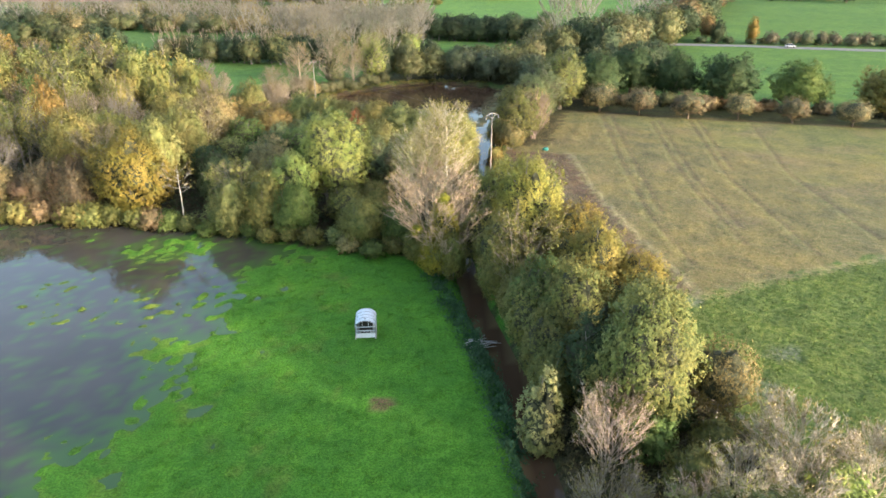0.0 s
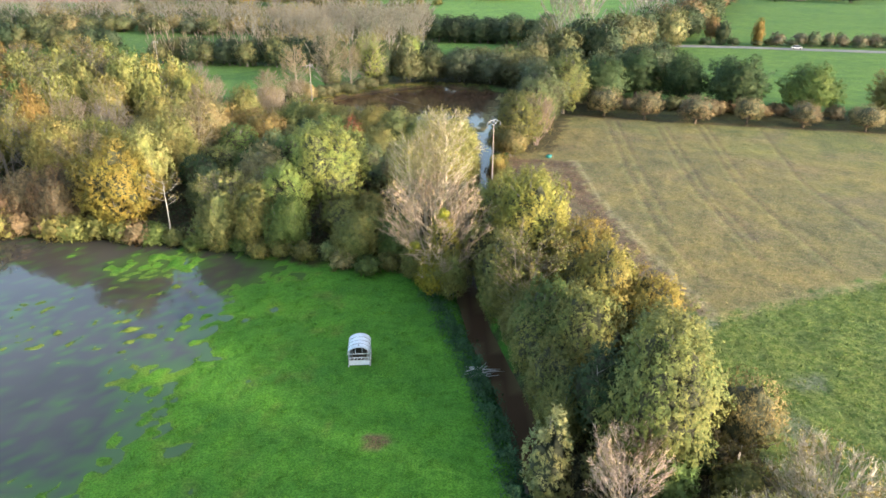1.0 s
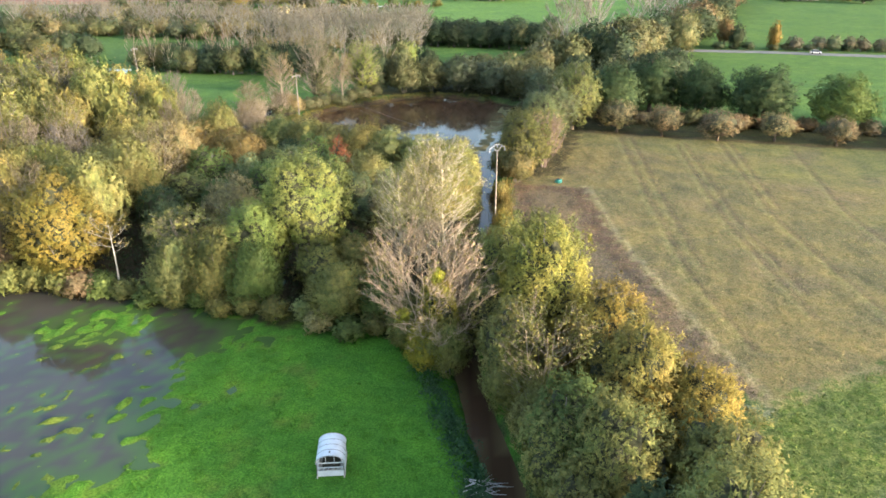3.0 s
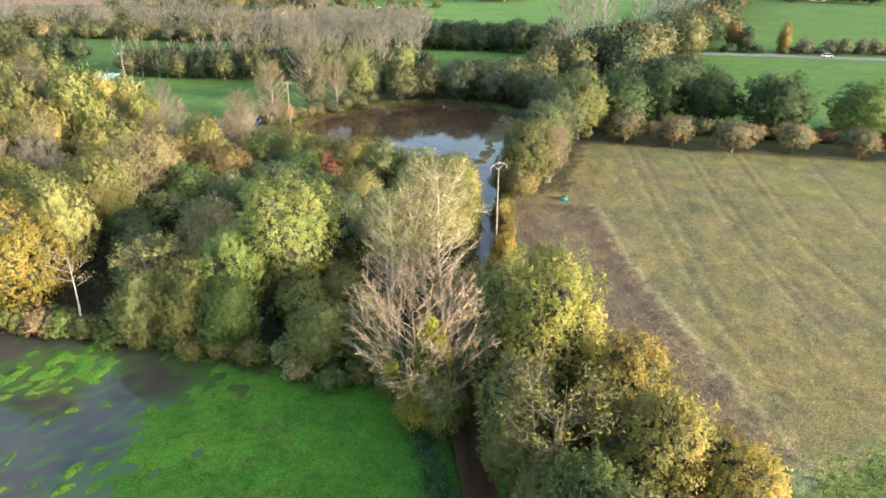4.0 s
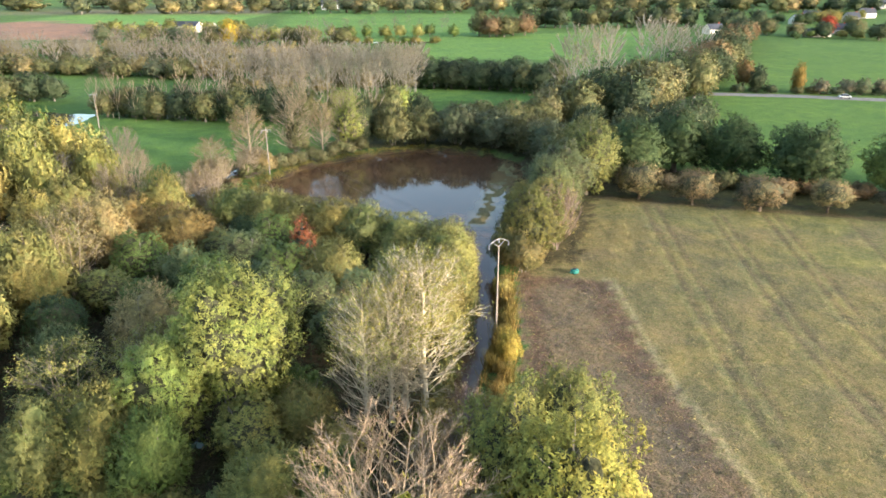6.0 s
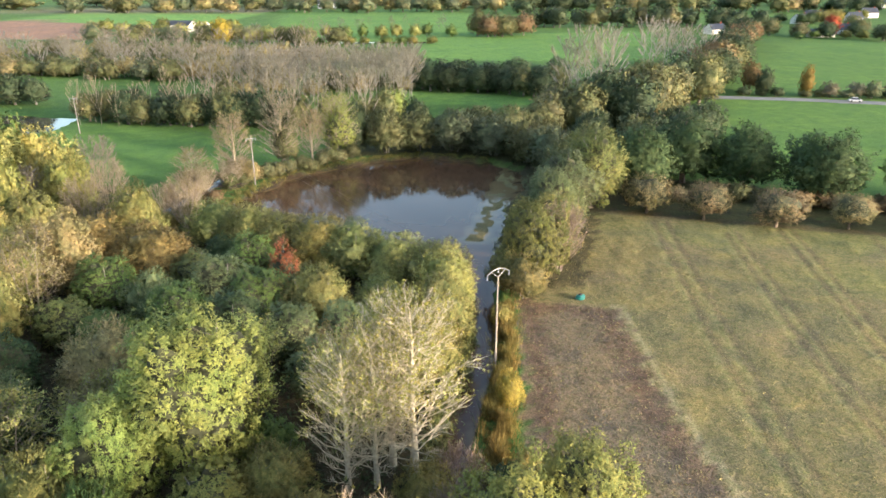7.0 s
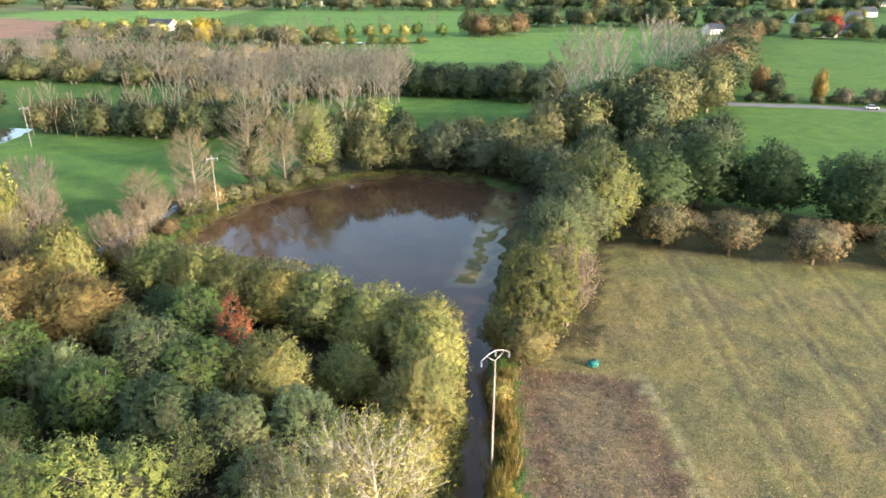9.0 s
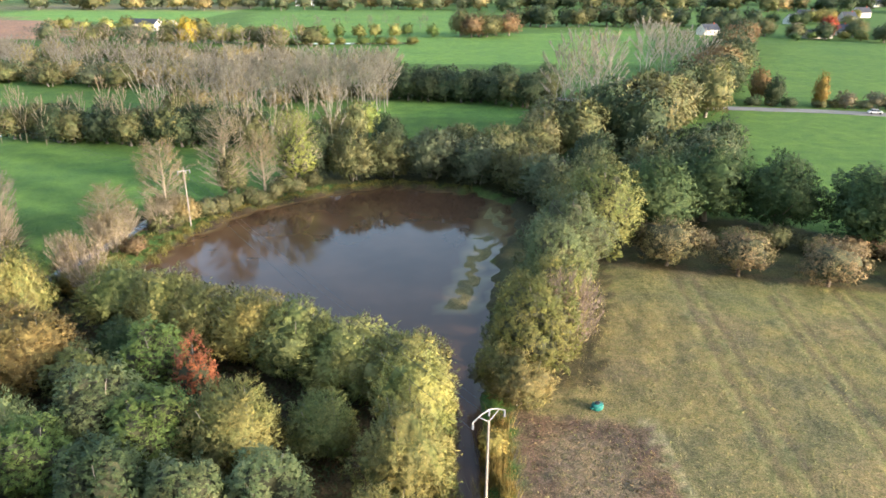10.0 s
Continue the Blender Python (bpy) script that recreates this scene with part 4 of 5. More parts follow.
# the pond's far shore
for x, y, h, w, c in ((-11, 227, 11, 12, FAR_OLIVE), (-3, 230, 10, 13, FAR_OLIVE), (6, 229, 10.5, 16, FAR_GREY), (15.5, 225, 10, 14, FAR_GREY), (23, 218, 10.5, 14, FAR_OLIVE), (28, 208, 11, 13, FAR_GREY), (30, 197, 11, 13, FAR_OLIVE), (36, 208, 12, 12, FAR_OLIVE), (20, 232, 11, 14, FAR_OLIVE), (27, 236, 11, 14, FAR_OLIVE), (12, 243, 9.5, 12, FAR_OLIVE), (-4, 246, 11, 9, FAR_DARK), (38, 222, 12, 12, FAR_DARK), (-19, 228, 13, 9, FAR_DARK)):
    plant("shore_willow", x, y, h, w, c, "rounded grey-green willow on the pond's far shore")
for x, y, h, w, c in ((-41, 201, 15.5, 9, TAN), (-34, 215, 17.5, 10.5, FAR_GOLD), (-22.5, 223, 16, 10.5, LIME), (-28, 219, 13, 7, TAN), (-46, 190, 11, 8, TAN)):
    plant("poplar_tree", x, y, h, w, c, "poplar with ivy and mistletoe on the pond bank", (0.34, 0.29, 0.21))
plant("alder_tree", -22, 224, 13.5, 8, LIME, "yellow-green poplar clothed in ivy")
plant("alder_tree", -33.5, 216, 10, 6.5, FAR_GOLD, "ivy-clad tree on the pond bank")
plant("shore_willow", -38, 201, 5, 6, TAN, "tan bush on the pond bank")
row("shrub", (-42, 196), (-18, 223), 12, 3.4, 4.5, [FAR_OLIVE, FAR_OLIVE, FAR_GOLD], "low shrub on the pond bank", spread=1.2, seed=8)
row("bare_shrub", (-50, 178), (-40, 206), 6, 6, 6, [TAN, FAR_GOLD], "bare shrub on the pond bank", PALE, 2.0, 9)
# the rough hedge across the green field, and bare poplar plantations
row("far_tree", (-103, 264), (-36, 258), 30, 10, 10, [FAR_DARK, FAR_OLIVE, FAR_DARK], "dense hedge tree across the green field", seed=10)
row("far_tree", (-200, 312), (-130, 290), 12, 11, 12, [FAR_OLIVE, FAR_DARK, FAR_GOLD], "tree in a hedge beyond the wood", seed=14)
row("far_bush", (-210, 372), (-84, 354), 22, 8, 13, [FAR_OLIVE, TAN, FAR_GREY], "brushwood along a distant wood", seed=15, spread=5)
row("far_poplar", (-103, 264), (-36, 256), 20, 13.5, 4.5, [FAR_OLIVE, LIME], "thin poplar standing out of the hedge", PALE, 3.5, 11)
for k in range(6):
    row("far_poplar", (-84 + 5 * k, 300 + 8 * k), (-6, 302 + 8 * k), 20, 15.5, 9, [TAN], "bare poplar in a plantation", (0.37, 0.34, 0.28), 2.0, 20 + k, "poplar plantation")
row("far_poplar", (-46, 246), (-10, 268), 8, 18, 8, [TAN, FAR_GOLD], "tall bare poplar behind the pond", (0.38, 0.34, 0.27), 6.0, 31)
row("far_tree", (-30, 250), (-8, 262), 6, 11, 9, [FAR_OLIVE, LIME], "olive tree behind the pond", seed=32)
for k in range(4):
    row("far_poplar", (-260, 398 + 12 * k), (-70, 352 + 12 * k), 30, 13, 8, [TAN, FAR_OLIVE], "bare grey tree in a distant wood", (0.36, 0.33, 0.275), 5.0, 40 + k, "distant bare wood")
row("far_bush", (-82, 330), (-8, 322), 14, 7, 10, [FAR_OLIVE, TAN], "brushwood under bare poplars", seed=45, spread=12)
row("far_bush", (-240, 400), (-60, 360), 26, 8, 12, [FAR_OLIVE, TAN, FAR_GREY], "bush in a distant wood", seed=46, spread=9)
row("far_bush", (-240, 440), (-60, 420), 22, 9, 13, [FAR_OLIVE, TAN, FAR_GOLD], "bush in a distant wood", seed=47, spread=9)
row("far_tree", (-8, 325), (46, 312), 13, 10.5, 12, [FAR_DARK, FAR_DARK, FAR_OLIVE], "dark hedge tree behind a strip of grass", seed=48)
row("far_tree", (-8, 340), (50, 330), 9, 11.5, 12, [FAR_DARK, FAR_DARK], "dark hedge tree behind a strip of grass", seed=49)
row("far_tree", (38, 232), (98, 312), 17, 17, 14, [FAR_OLIVE, FAR_GOLD, FAR_OLIVE, FAR_DARK], "tall olive tree in a broad hedge", seed=50, spread=5)
row("far_tree", (30, 236), (84, 312), 14, 13, 12, [FAR_OLIVE, FAR_GOLD], "olive tree in a broad hedge", seed=51, spread=5)
row("far_tree", (42, 206), (72, 238), 9, 12, 11, [FAR_DARK, FAR_OLIVE, FAR_GREY], "green tree behind the oaks", seed=52, spread=4)
row("far_poplar", (44, 290), (62, 304), 9, 23, 12, [TAN], "bare pale poplar over the hedge", (0.40, 0.37, 0.31), 4, 73)
row("far_tree", (98, 314), (206, 540), 30, 15, 16, [FAR_OLIVE, RUST, FAR_DARK, FAR_DARK], "hedge tree running to the village", seed=54, spread=5)
row("far_poplar", (90, 364), (116, 374), 10, 22, 12, [TAN], "bare pale poplar over the hedge", (0.46, 0.42, 0.36), 6, 55)
row("far_bush", (108, 316), (250, 294), 20, 3.2, 6, [FAR_OLIVE, FAR_DARK, FAR_GREY], "low bush beside the road", seed=56, spread=1.2)
plant("far_tree", 120.5, 315, 11, 7.5, FAR_DARK, "dark green pine beside the road")
plant("far_tree", 118, 322, 12, 8, (0.22, 0.15, 0.07), "russet tree beside the road")
plant("far_tree", 134.5, 312.5, 12, 6, (0.30, 0.21, 0.06), "slim golden birch beside the road")
plant("far_tree", -133, 502, 17, 13, (0.42, 0.31, 0.06), "bright yellow tree by the farm")
row("far_bush", (141, 311), (240, 296), 16, 6, 7, [(0.20, 0.175, 0.13), (0.17, 0.15, 0.11), FAR_GREY], "grey leafless thicket beside the road", seed=57, spread=0.8)
row("far_tree", (23, 560), (62, 575), 6, 17, 20, [FAR_OLIVE, FAR_OLIVE, RUST], "clump of parkland trees", seed=58, spread=4)
row("horizon_tree", (65, 660), (260, 650), 18, 17, 20, [FAR_DARK, FAR_DARK, FAR_OLIVE, FAR_GOLD], "distant tree in a hedge", seed=59, spread=8)
row("far_tree", (-220, 520), (-60, 500), 16, 12, 16, [FAR_OLIVE, FAR_GOLD, FAR_GREY, YELLOW], "distant autumn tree near fields", seed=60, spread=10)
row("far_poplar", (-200, 470), (-60, 455), 22, 14, 9, [TAN], "bare grey tree in a distant wood", (0.33, 0.28, 0.23), 9, 61)
row("far_poplar", (-110, 585), (10, 640), 16, 10, 5, [FAR_DARK, FAR_OLIVE], "young tree in a far meadow", GREYBARK, 22, 62)
row("horizon_tree", (-420, 860), (60, 900), 26, 18, 24, [FAR_OLIVE, TAN, FAR_GREY], "distant tree in a hedge", seed=63, spread=12)
row("horizon_tree", (60, 900), (620, 880), 34, 19, 26, [FAR_OLIVE, FAR_DARK, TAN, FAR_DARK], "distant tree in a hedge", seed=64, spread=25)
row("far_tree", (220, 560), (480, 640), 20, 12, 15, [FAR_DARK, FAR_GOLD, FAR_DARK, FAR_OLIVE], "garden tree in the village", seed=65, spread=28)
row("horizon_tree", (-600, 1000), (900, 1040), 60, 18, 40, [FAR_OLIVE, FAR_GREY], "tree on the horizon", seed=66, spread=30)

# mistletoe balls in the old bare tree
for dx, dy, z, s in ((1.6, -1.0, 11.0, 0.9), (2.2, -0.6, 8.6, 1.1), (1.2, -1.2, 6.4, 1.2), (-1.8, -2.2, 7.2, 0.9), (2.6, -0.2, 5.0, 1.2)):
    r = np.random.RandomState(int(z * 10))
    d = rand_dirs(r, 620)
    ball = new("mistletoe", tri_mesh("mistletoe", leaf_tris(r, d * (s * r.uniform(0.3, 0.95, 620))[:, None], d, 0.17), LEAF, unit(d + 0.6 * rand_dirs(r, 620))))
    ball.color = (0.31, 0.285, 0.05, 1)
    ball.matrix_basis = pose(-1.6 + dx, 84.2 + dy, z)
    tagged(ball, "yellow-green ball of mistletoe in the bare tree", "mistletoe", "mistletoe balls")
# shrubs that close the wood's edge at the water
row("shrub", (-72, 103.5), (-44, 101), 9, 4.2, 5.5, [OCHRE, RUST, OLIVE], "low russet shrub at the water's edge", spread=0.6, seed=70)
row("shrub", (-44, 100.5), (-14, 92.5), 9, 3.4, 4.5, [GREEN, OLIVE, GREYGREEN], "low green shrub at the water's edge", spread=0.6, seed=71)
row("shrub", (-14, 92), (-2, 88), 4, 3.0, 4, [OLIVE, TAN, GREEN], "low shrub at the meadow's edge", spread=0.4, seed=72)
row("willow_bush", (-76, 108), (-56, 106), 3, 9, 9, [RUST, TAN, OCHRE], "russet bush at the wood's edge", spread=1.0, seed=73)


def scatter(name, poly, n, seed, tall, leaf, cols, label, line=None, wide=1.0, blades=False):
    """Low growth as one joined mesh: leaves or blades strewn over a stretch of ground."""
    r = np.random.RandomState(seed)
    if line is not None:
        k = r.randint(0, len(line) - 1, n)
        t = r.uniform(0, 1, n)
        p = np.array(line, float)
        xy = p[k] + (p[k + 1] - p[k]) * t[:, None] + r.normal(size=(n, 2)) * wide
    else:
        bx, by = [p[0] for p in poly], [p[1] for p in poly]
        xy = np.stack([r.uniform(min(bx), max(bx), n * 3), r.uniform(min(by), max(by), n * 3)], 1)
        xy = xy[inside(xy[:, 0], xy[:, 1], poly)][:n]
    lump = np.clip(0.55 + 0.55 * wobble(xy[:, 0], xy[:, 1], 3.2, seed), 0.08, 1.3)
    z0 = land_height(xy[:, 0], xy[:, 1])
    if blades:
        base = np.column_stack([xy, z0 - 0.03])
        d = unit(rand_dirs(r, len(xy)) * 0.35 + np.array([0, 0, 1.0]))
        side = unit(np.cross(d, rand_dirs(r, len(xy))))
        ln = (tall * lump * r.uniform(0.6, 1.1, len(xy)))[:, None]
        tris = np.stack([base - side * leaf, base + side * leaf, base + d * ln], 1)
    else:
        at = np.column_stack([xy, z0 + tall * lump * r.uniform(0.15, 1.0, len(xy))])
        tris = leaf_tris(r, at, np.zeros((len(xy), 3)) + np.array([0, 0, 1.0]), leaf)
    ob = new(name, tri_mesh(name, tris, LEAF, unit(rand_dirs(r, len(tris)) * 0.7 + np.array([0, 0, 0.3 if blades else 0.8]))))
    ob.color = (*cols, 1)
    return tagged(ob, label, name.replace("_", " "), kind="stuff")


scatter("undergrowth", [(-104, 106), (-46, 102), (-31, 97), (-2, 90), (3, 112), (5, 148), (-8, 160), (-34, 172), (-60, 182), (-104, 200)], 42000, 81, 2.2, 0.30, (0.075, 0.09, 0.04), "dark green undergrowth on the wood floor")
scatter("bramble", None, 15000, 82, 1.5, 0.16, (0.062, 0.120, 0.055), "dark green brambles along the creek bank", [(-2.5, 88), (0.6, 76), (3.4, 66.5), (4.6, 60), (6, 52), (7, 44), (8, 38)], 0.75)
scatter("bramble_thicket", [(10, 40), (24, 38), (26, 52), (24, 66), (19, 82), (13, 100), (9, 107), (7, 96), (7.5, 80), (9, 66)], 16000, 83, 2.4, 0.22, (0.11, 0.10, 0.042), "olive brambles under the creek hedge")
scatter("reeds", None, 15000, 84, 2.1, 0.035, (0.33, 0.25, 0.085), "dry golden reeds between creek and field", [(8.2, 104), (8.3, 112), (9.0, 120), (10.4, 130), (11, 142)], 0.8, True)
scatter("bank_scrub", None, 12000, 87, 1.7, 0.17, (0.19, 0.175, 0.07), "olive scrub overhanging the creek", [(1.6, 100), (2.2, 110), (3.6, 118), (5.6, 127), (6.6, 135), (6.9, 146)], 0.7)
scatter("bank_grass", None, 9000, 85, 0.9, 0.04, (0.23, 0.2, 0.07), "dry grass on the pond bank", [(-38, 180), (-36.5, 196), (-31.5, 208.5), (-15, 221.5), (-3, 226.5), (14, 221.5)], 0.6, True)
scatter("ditch_grass", [(-52, 163), (-40, 163), (-38.5, 184), (-36, 198), (-42, 206), (-46, 192), (-48, 180)], 9000, 86, 0.8, 0.05, (0.21, 0.185, 0.075), "dry grass between pond and ditch", None, 1.0, True)
scatter("field_weeds", [(12, 104), (13, 143), (27, 168), (60, 160), (66, 110), (50, 84), (32, 77), (22, 84)], 15000, 88, 0.14, 0.14, (0.25, 0.215, 0.105), "low weeds and stubble clumps on the field")
scatter("strip_leaves", [(13, 104), (13, 143), (26, 141), (27, 117), (29, 98), (32, 78), (23, 85)], 7000, 89, 0.14, 0.14, (0.22, 0.155, 0.10), "low reddish dry plants on the turned strip")
scatter("pasture_tufts", [(26, 48), (60, 40), (66, 90), (33, 78), (27, 66)], 15000, 94, 0.2, 0.16, (0.13, 0.165, 0.045), "tufts of grass on the pasture")
scatter("meadow_grass", [(-27, 43), (7, 43), (3.5, 64), (-3, 87), (-24, 90), (-27, 66)], 52000, 95, 0.15, 0.05, (0.128, 0.285, 0.031), "long lush grass on the meadow", None, 1.0, True)
plant("willow_bush", 9.8, 118.5, 4.6, 3.4, GOLD, "golden bush beside the creek")
plant("shrub", 10.6, 137, 3.0, 3.0, OCHRE, "ochre shrub beneath the power pole")
plant("shrub", 10.2, 107, 3.4, 3.2, OCHRE, "ochre shrub beside the stubble strip")

# dead branches on the creek bank and beside the pond
def branch_heap(x, y, count, wide, long, high, material, label, seed):
    heap = new("branch_pile")
    heap.matrix_basis = pose(x, y, 0.05)
    r = random.Random(seed)
    for k in range(count):
        a, px, py, ln = r.uniform(-0.9, 0.9), r.uniform(-wide, wide), r.uniform(-0.8 * wide, 0.8 * wide), r.uniform(0.5, 1.0) * long
        tube("branch", [(px - ln * math.cos(a), py - ln * math.sin(a), r.uniform(0.0, 0.3) * high), (px, py, r.uniform(0.2, 0.5) * high), (px + ln * math.cos(a), py + ln * math.sin(a), r.uniform(0.2, 1.0) * high)], [0.06, 0.05, 0.02], material, heap, 5)
    return tagged(heap, label, "branches")


branch_heap(4.2, 65.5, 14, 0.9, 1.5, 0.9, PALEWOOD, "heap of pale dead branches on the creek bank", 5)
branch_heap(-41.5, 197.5, 40, 2.6, 2.6, 1.5, RUBBLE, "heap of dark dead branches between pond and ditch", 6)


# ---- the covered feeder in the meadow ----
def feeder(m):
    root = new("hay_feeder")
    W, L, wall, rise = 1.12, 1.35, 1.45, 0.85
    bm = bmesh.new()
    rings = []
    for rr in (1.0, 0.965):
        rings.append([[bm.verts.new(((W + 0.08) * rr * math.cos(math.pi * k / 14), y, wall + rise * rr * math.sin(math.pi * k / 14) - (0 if rr == 1 else 0.0))) for k in range(15)] for y in (-L - 0.12, 0, L + 0.12)])
    for a in range(2):
        for k in range(14):
            for ring, flip in ((rings[0], False), (rings[1], True)):
                q = (ring[a][k], ring[a][k + 1], ring[a + 1][k + 1], ring[a + 1][k])
                bm.faces.new(q[::-1] if flip else q)
    for a in (0, 2):
        for k in range(14):
            bm.faces.new((rings[0][a][k], rings[0][a][k + 1], rings[1][a][k + 1], rings[1][a][k]))
    roof = part("roof", bm, WHITE, root, "arched white sheet metal roof")
    for y in (-L - 0.1, -L / 2, 0, L / 2, L + 0.1):
        tube("rib", [((W + 0.09) * math.cos(math.pi * k / 12), y, wall + (rise + 0.012) * math.sin(math.pi * k / 12)) for k in range(13)], [0.022] * 13, STEEL, roof, 5)
    part("vent", box(bmesh.new(), 0, -L + 0.3, wall + rise + 0.05, 0.14, 0.14, 0.14, None, 0.02), STEEL, roof)
    for x in (-W, W):
        for y in (-L, L):
            part("post", box(bmesh.new(), x, y, wall / 2 + 0.1, 0.08, 0.08, wall - 0.1, None, 0.01), STEEL, root)
    for x in (-W, W):
        part("skid", box(bmesh.new(), x, 0, 0.09, 0.14, 2 * L + 0.5, 0.16, None, 0.03), PALEWOOD, root)
    part("base", box(bmesh.new(), 0, 0, 0.24, 2 * W, 2 * L, 0.12, None, 0.02), PALEWOOD, root)
    part("bale", box(bmesh.new(), 0, 0, 0.72, 1.5, 1.9, 0.84, None, 0.2), DARK, root, "dark round of hay inside")
    for y, along in ((-L, "x"), (L, "x"), (-W, "y"), (W, "y")):
        span = 2 * W if along == "x" else 2 * L
        at = (lambda u, z: (u, y, z)) if along == "x" else (lambda u, z: (y, u, z))
        dim = (lambda a, b: (a, 0.05, b)) if along == "x" else (lambda a, b: (0.05, a, b))
        panel = part("panel", box(box(box(bmesh.new(), *at(0, 0.36), *dim(span, 0.56)), *at(0, 0.98), *dim(span, 0.08)), *at(0, wall), *dim(span, 0.08)), WHITE, root, "white feeding panel")
        for k in range(6):
            u = -span / 2 + span * (k + 0.5) / 6
            tube("bar", [at(u - 0.09, 0.62), at(u + 0.09, 0.97)], [0.026, 0.026], WHITE, panel, 5)
        if along == "x":
            tube("hoop", [(W * 0.97 * math.cos(math.pi * k / 12), y, wall + rise * 0.93 * math.sin(math.pi * k / 12)) for k in range(13)], [0.035] * 13, WHITE, panel, 6)
            for u in (-0.35, 0.35):
                tube("upright", [(u, y, wall), (u, y, wall + rise * 0.88)], [0.025, 0.025], WHITE, panel, 5)
    root.matrix_basis = m
    return tagged(root, "white covered hay feeder with an arched roof on the meadow", "feeder")


feeder(pose(-8.8, 68.6, 0.03, 0, 0, 4))


# ---- the water tank at the stubble's edge ----
def tank(m):
    root = new("water_tank")
    prof = [(0.0, 0.0), (0.62, 0.0), (0.70, 0.08), (0.74, 0.22), (0.70, 0.30), (0.74, 0.38), (0.74, 0.62), (0.70, 0.74), (0.52, 0.80), (0.36, 0.82), (0.34, 0.90), (0.0, 0.90)]
    vs, fs = [], []
    for k in range(20):
        a = 2 * math.pi * k / 20
        for rad, z in prof:
            vs.append((rad * 1.2 * math.cos(a), rad * math.sin(a), z))
    for k in range(20):
        for i in range(len(prof) - 1):
            fs.append((k * len(prof) + i, (k + 1) % 20 * len(prof) + i, (k + 1) % 20 * len(prof) + i + 1, k * len(prof) + i + 1))
    body = new("body", mesh("body", vs, fs, TEAL, True))
    body.parent = root
    bm = bmesh.new()
    bmesh.ops.create_cone(bm, cap_ends=True, segments=16, radius1=0.36, radius2=0.33, depth=0.13, matrix=Matrix.Translation((0, 0, 0.962)))
    part("cap", bm, BLACK, root, "black screw cap")
    part("drinking_bowl", box(bmesh.new(), -0.95, 0, 0.35, 0.34, 0.5, 0.24, None, 0.06), TEAL, root)
    tube("handle", [(0.62, -0.2, 0.74), (0.70, -0.2, 0.9), (0.70, 0.2, 0.9), (0.62, 0.2, 0.74)], [0.03] * 4, TEAL, root)
    root.matrix_basis = m
    return tagged(root, "teal plastic water tank with a black cap in the field", "tank")


tank(pose(22.0, 144.2, 0.0, 0, 0, 25) @ Matrix.Scale(0.75, 4))


# ---- power line ----
def pole(m, tall, arch):
    """A tapered concrete pole with its steel arm and insulators. Gives the wires' holds in the world."""
    root = new("power_pole")
    bm = bmesh.new()
    made = bmesh.ops.create_cube(bm, size=1.0)["verts"]
    for v in made:
        s = 0.26 if v.co.z < 0 else 0.15
        v.co = Vector((v.co.x * s, v.co.y * s * 0.8, -0.6 if v.co.z < 0 else tall))
    bmesh.ops.bevel(bm, geom=list(bm.edges), offset=0.02, segments=1, affect="EDGES")
    part("pole", bm, CONCRETE, root)
    holds = []
    if arch:
        arm = tube("crossarm", [(-1.5, 0, tall + 0.30), (-0.75, 0, tall + 0.72), (0, 0, tall + 0.92), (0.75, 0, tall + 0.72), (1.5, 0, tall + 0.30)], [0.055] * 5, STEEL, root, 6, "galvanised arched steel arm")
        for s in (-1, 1):
            tube("brace", [(0, 0, tall - 0.15), (s * 0.95, 0, tall + 0.62)], [0.045, 0.04], STEEL, arm, 6)
        spots = ((-1.45, tall + 0.28), (0, tall + 0.88), (1.45, tall + 0.28))
    else:
        arm = tube("crossarm", [(-1.1, 0, tall - 0.7), (1.1, 0, tall - 0.7)], [0.085, 0.085], STEEL, root, 6, "straight pale crossarm")
        spots = ((-1.0, tall - 0.75), (0.35, tall - 0.75), (1.0, tall - 0.75))
    for x, z in spots:
        ins = tube("insulator", [(x, 0, z - 0.02 - 0.09 * k) for k in range(7)], [0.03, 0.11, 0.05, 0.11, 0.05, 0.11, 0.03], GLASS, root, 8)
        holds.append(m @ Vector((x, 0, z - 0.56)))
    root.matrix_basis = m
    tagged(root, "pale concrete power pole with a steel arm", "power pole", "power line")
    return holds


P1, P2, P3 = pose(9.1, 127.2, -0.1, 0, 0, 31.5), pose(-36.6, 199.2, 0, 0, 0, 35), pose(-98, 249, -0.2, 0, 0, 50)
holds = [pole(P1, 11.15, True), pole(P2, 10.6, False), pole(P3, 10.6, False)]
for a, b in ((0, 1), (1, 2)):
    for p, q in zip(holds[a], holds[b]):
        wire = tube("wire", [p.lerp(q, k / 16) - Vector((0, 0, 1.3 * (1 - (2 * k / 16 - 1) ** 2))) for k in range(17)], [0.014] * 17, BLACK, None, 4)
        tagged(wire, "thin dark overhead wire between power poles", "wire", "overhead wires")


# ---- road, car and village ----
def ribbon(name, pts, wide, z, material, label, category):
    vs, fs = [], []
    for i, p in enumerate(pts):
        p0, p1 = Vector(pts[max(0, i - 1)]), Vector(pts[min(len(pts) - 1, i + 1)])
        d = (p1 - p0).normalized()
        side = Vector((-d.y, d.x)) * wide / 2
        c = Vector(p)
        vs += [(*(c + side), z), (*(c - side), z), (*(c + side), z - 0.5), (*(c - side), z - 0.5)]
    for i in range(len(pts) - 1):
        a, b = 4 * i, 4 * i + 4
        fs += [(a, a + 1, b + 1, b), (a, b, b + 2, a + 2), (a + 1, a + 3, b + 3, b + 1)]
    return tagged(new(name, mesh(name, vs, fs, material)), label, category, kind="structure")


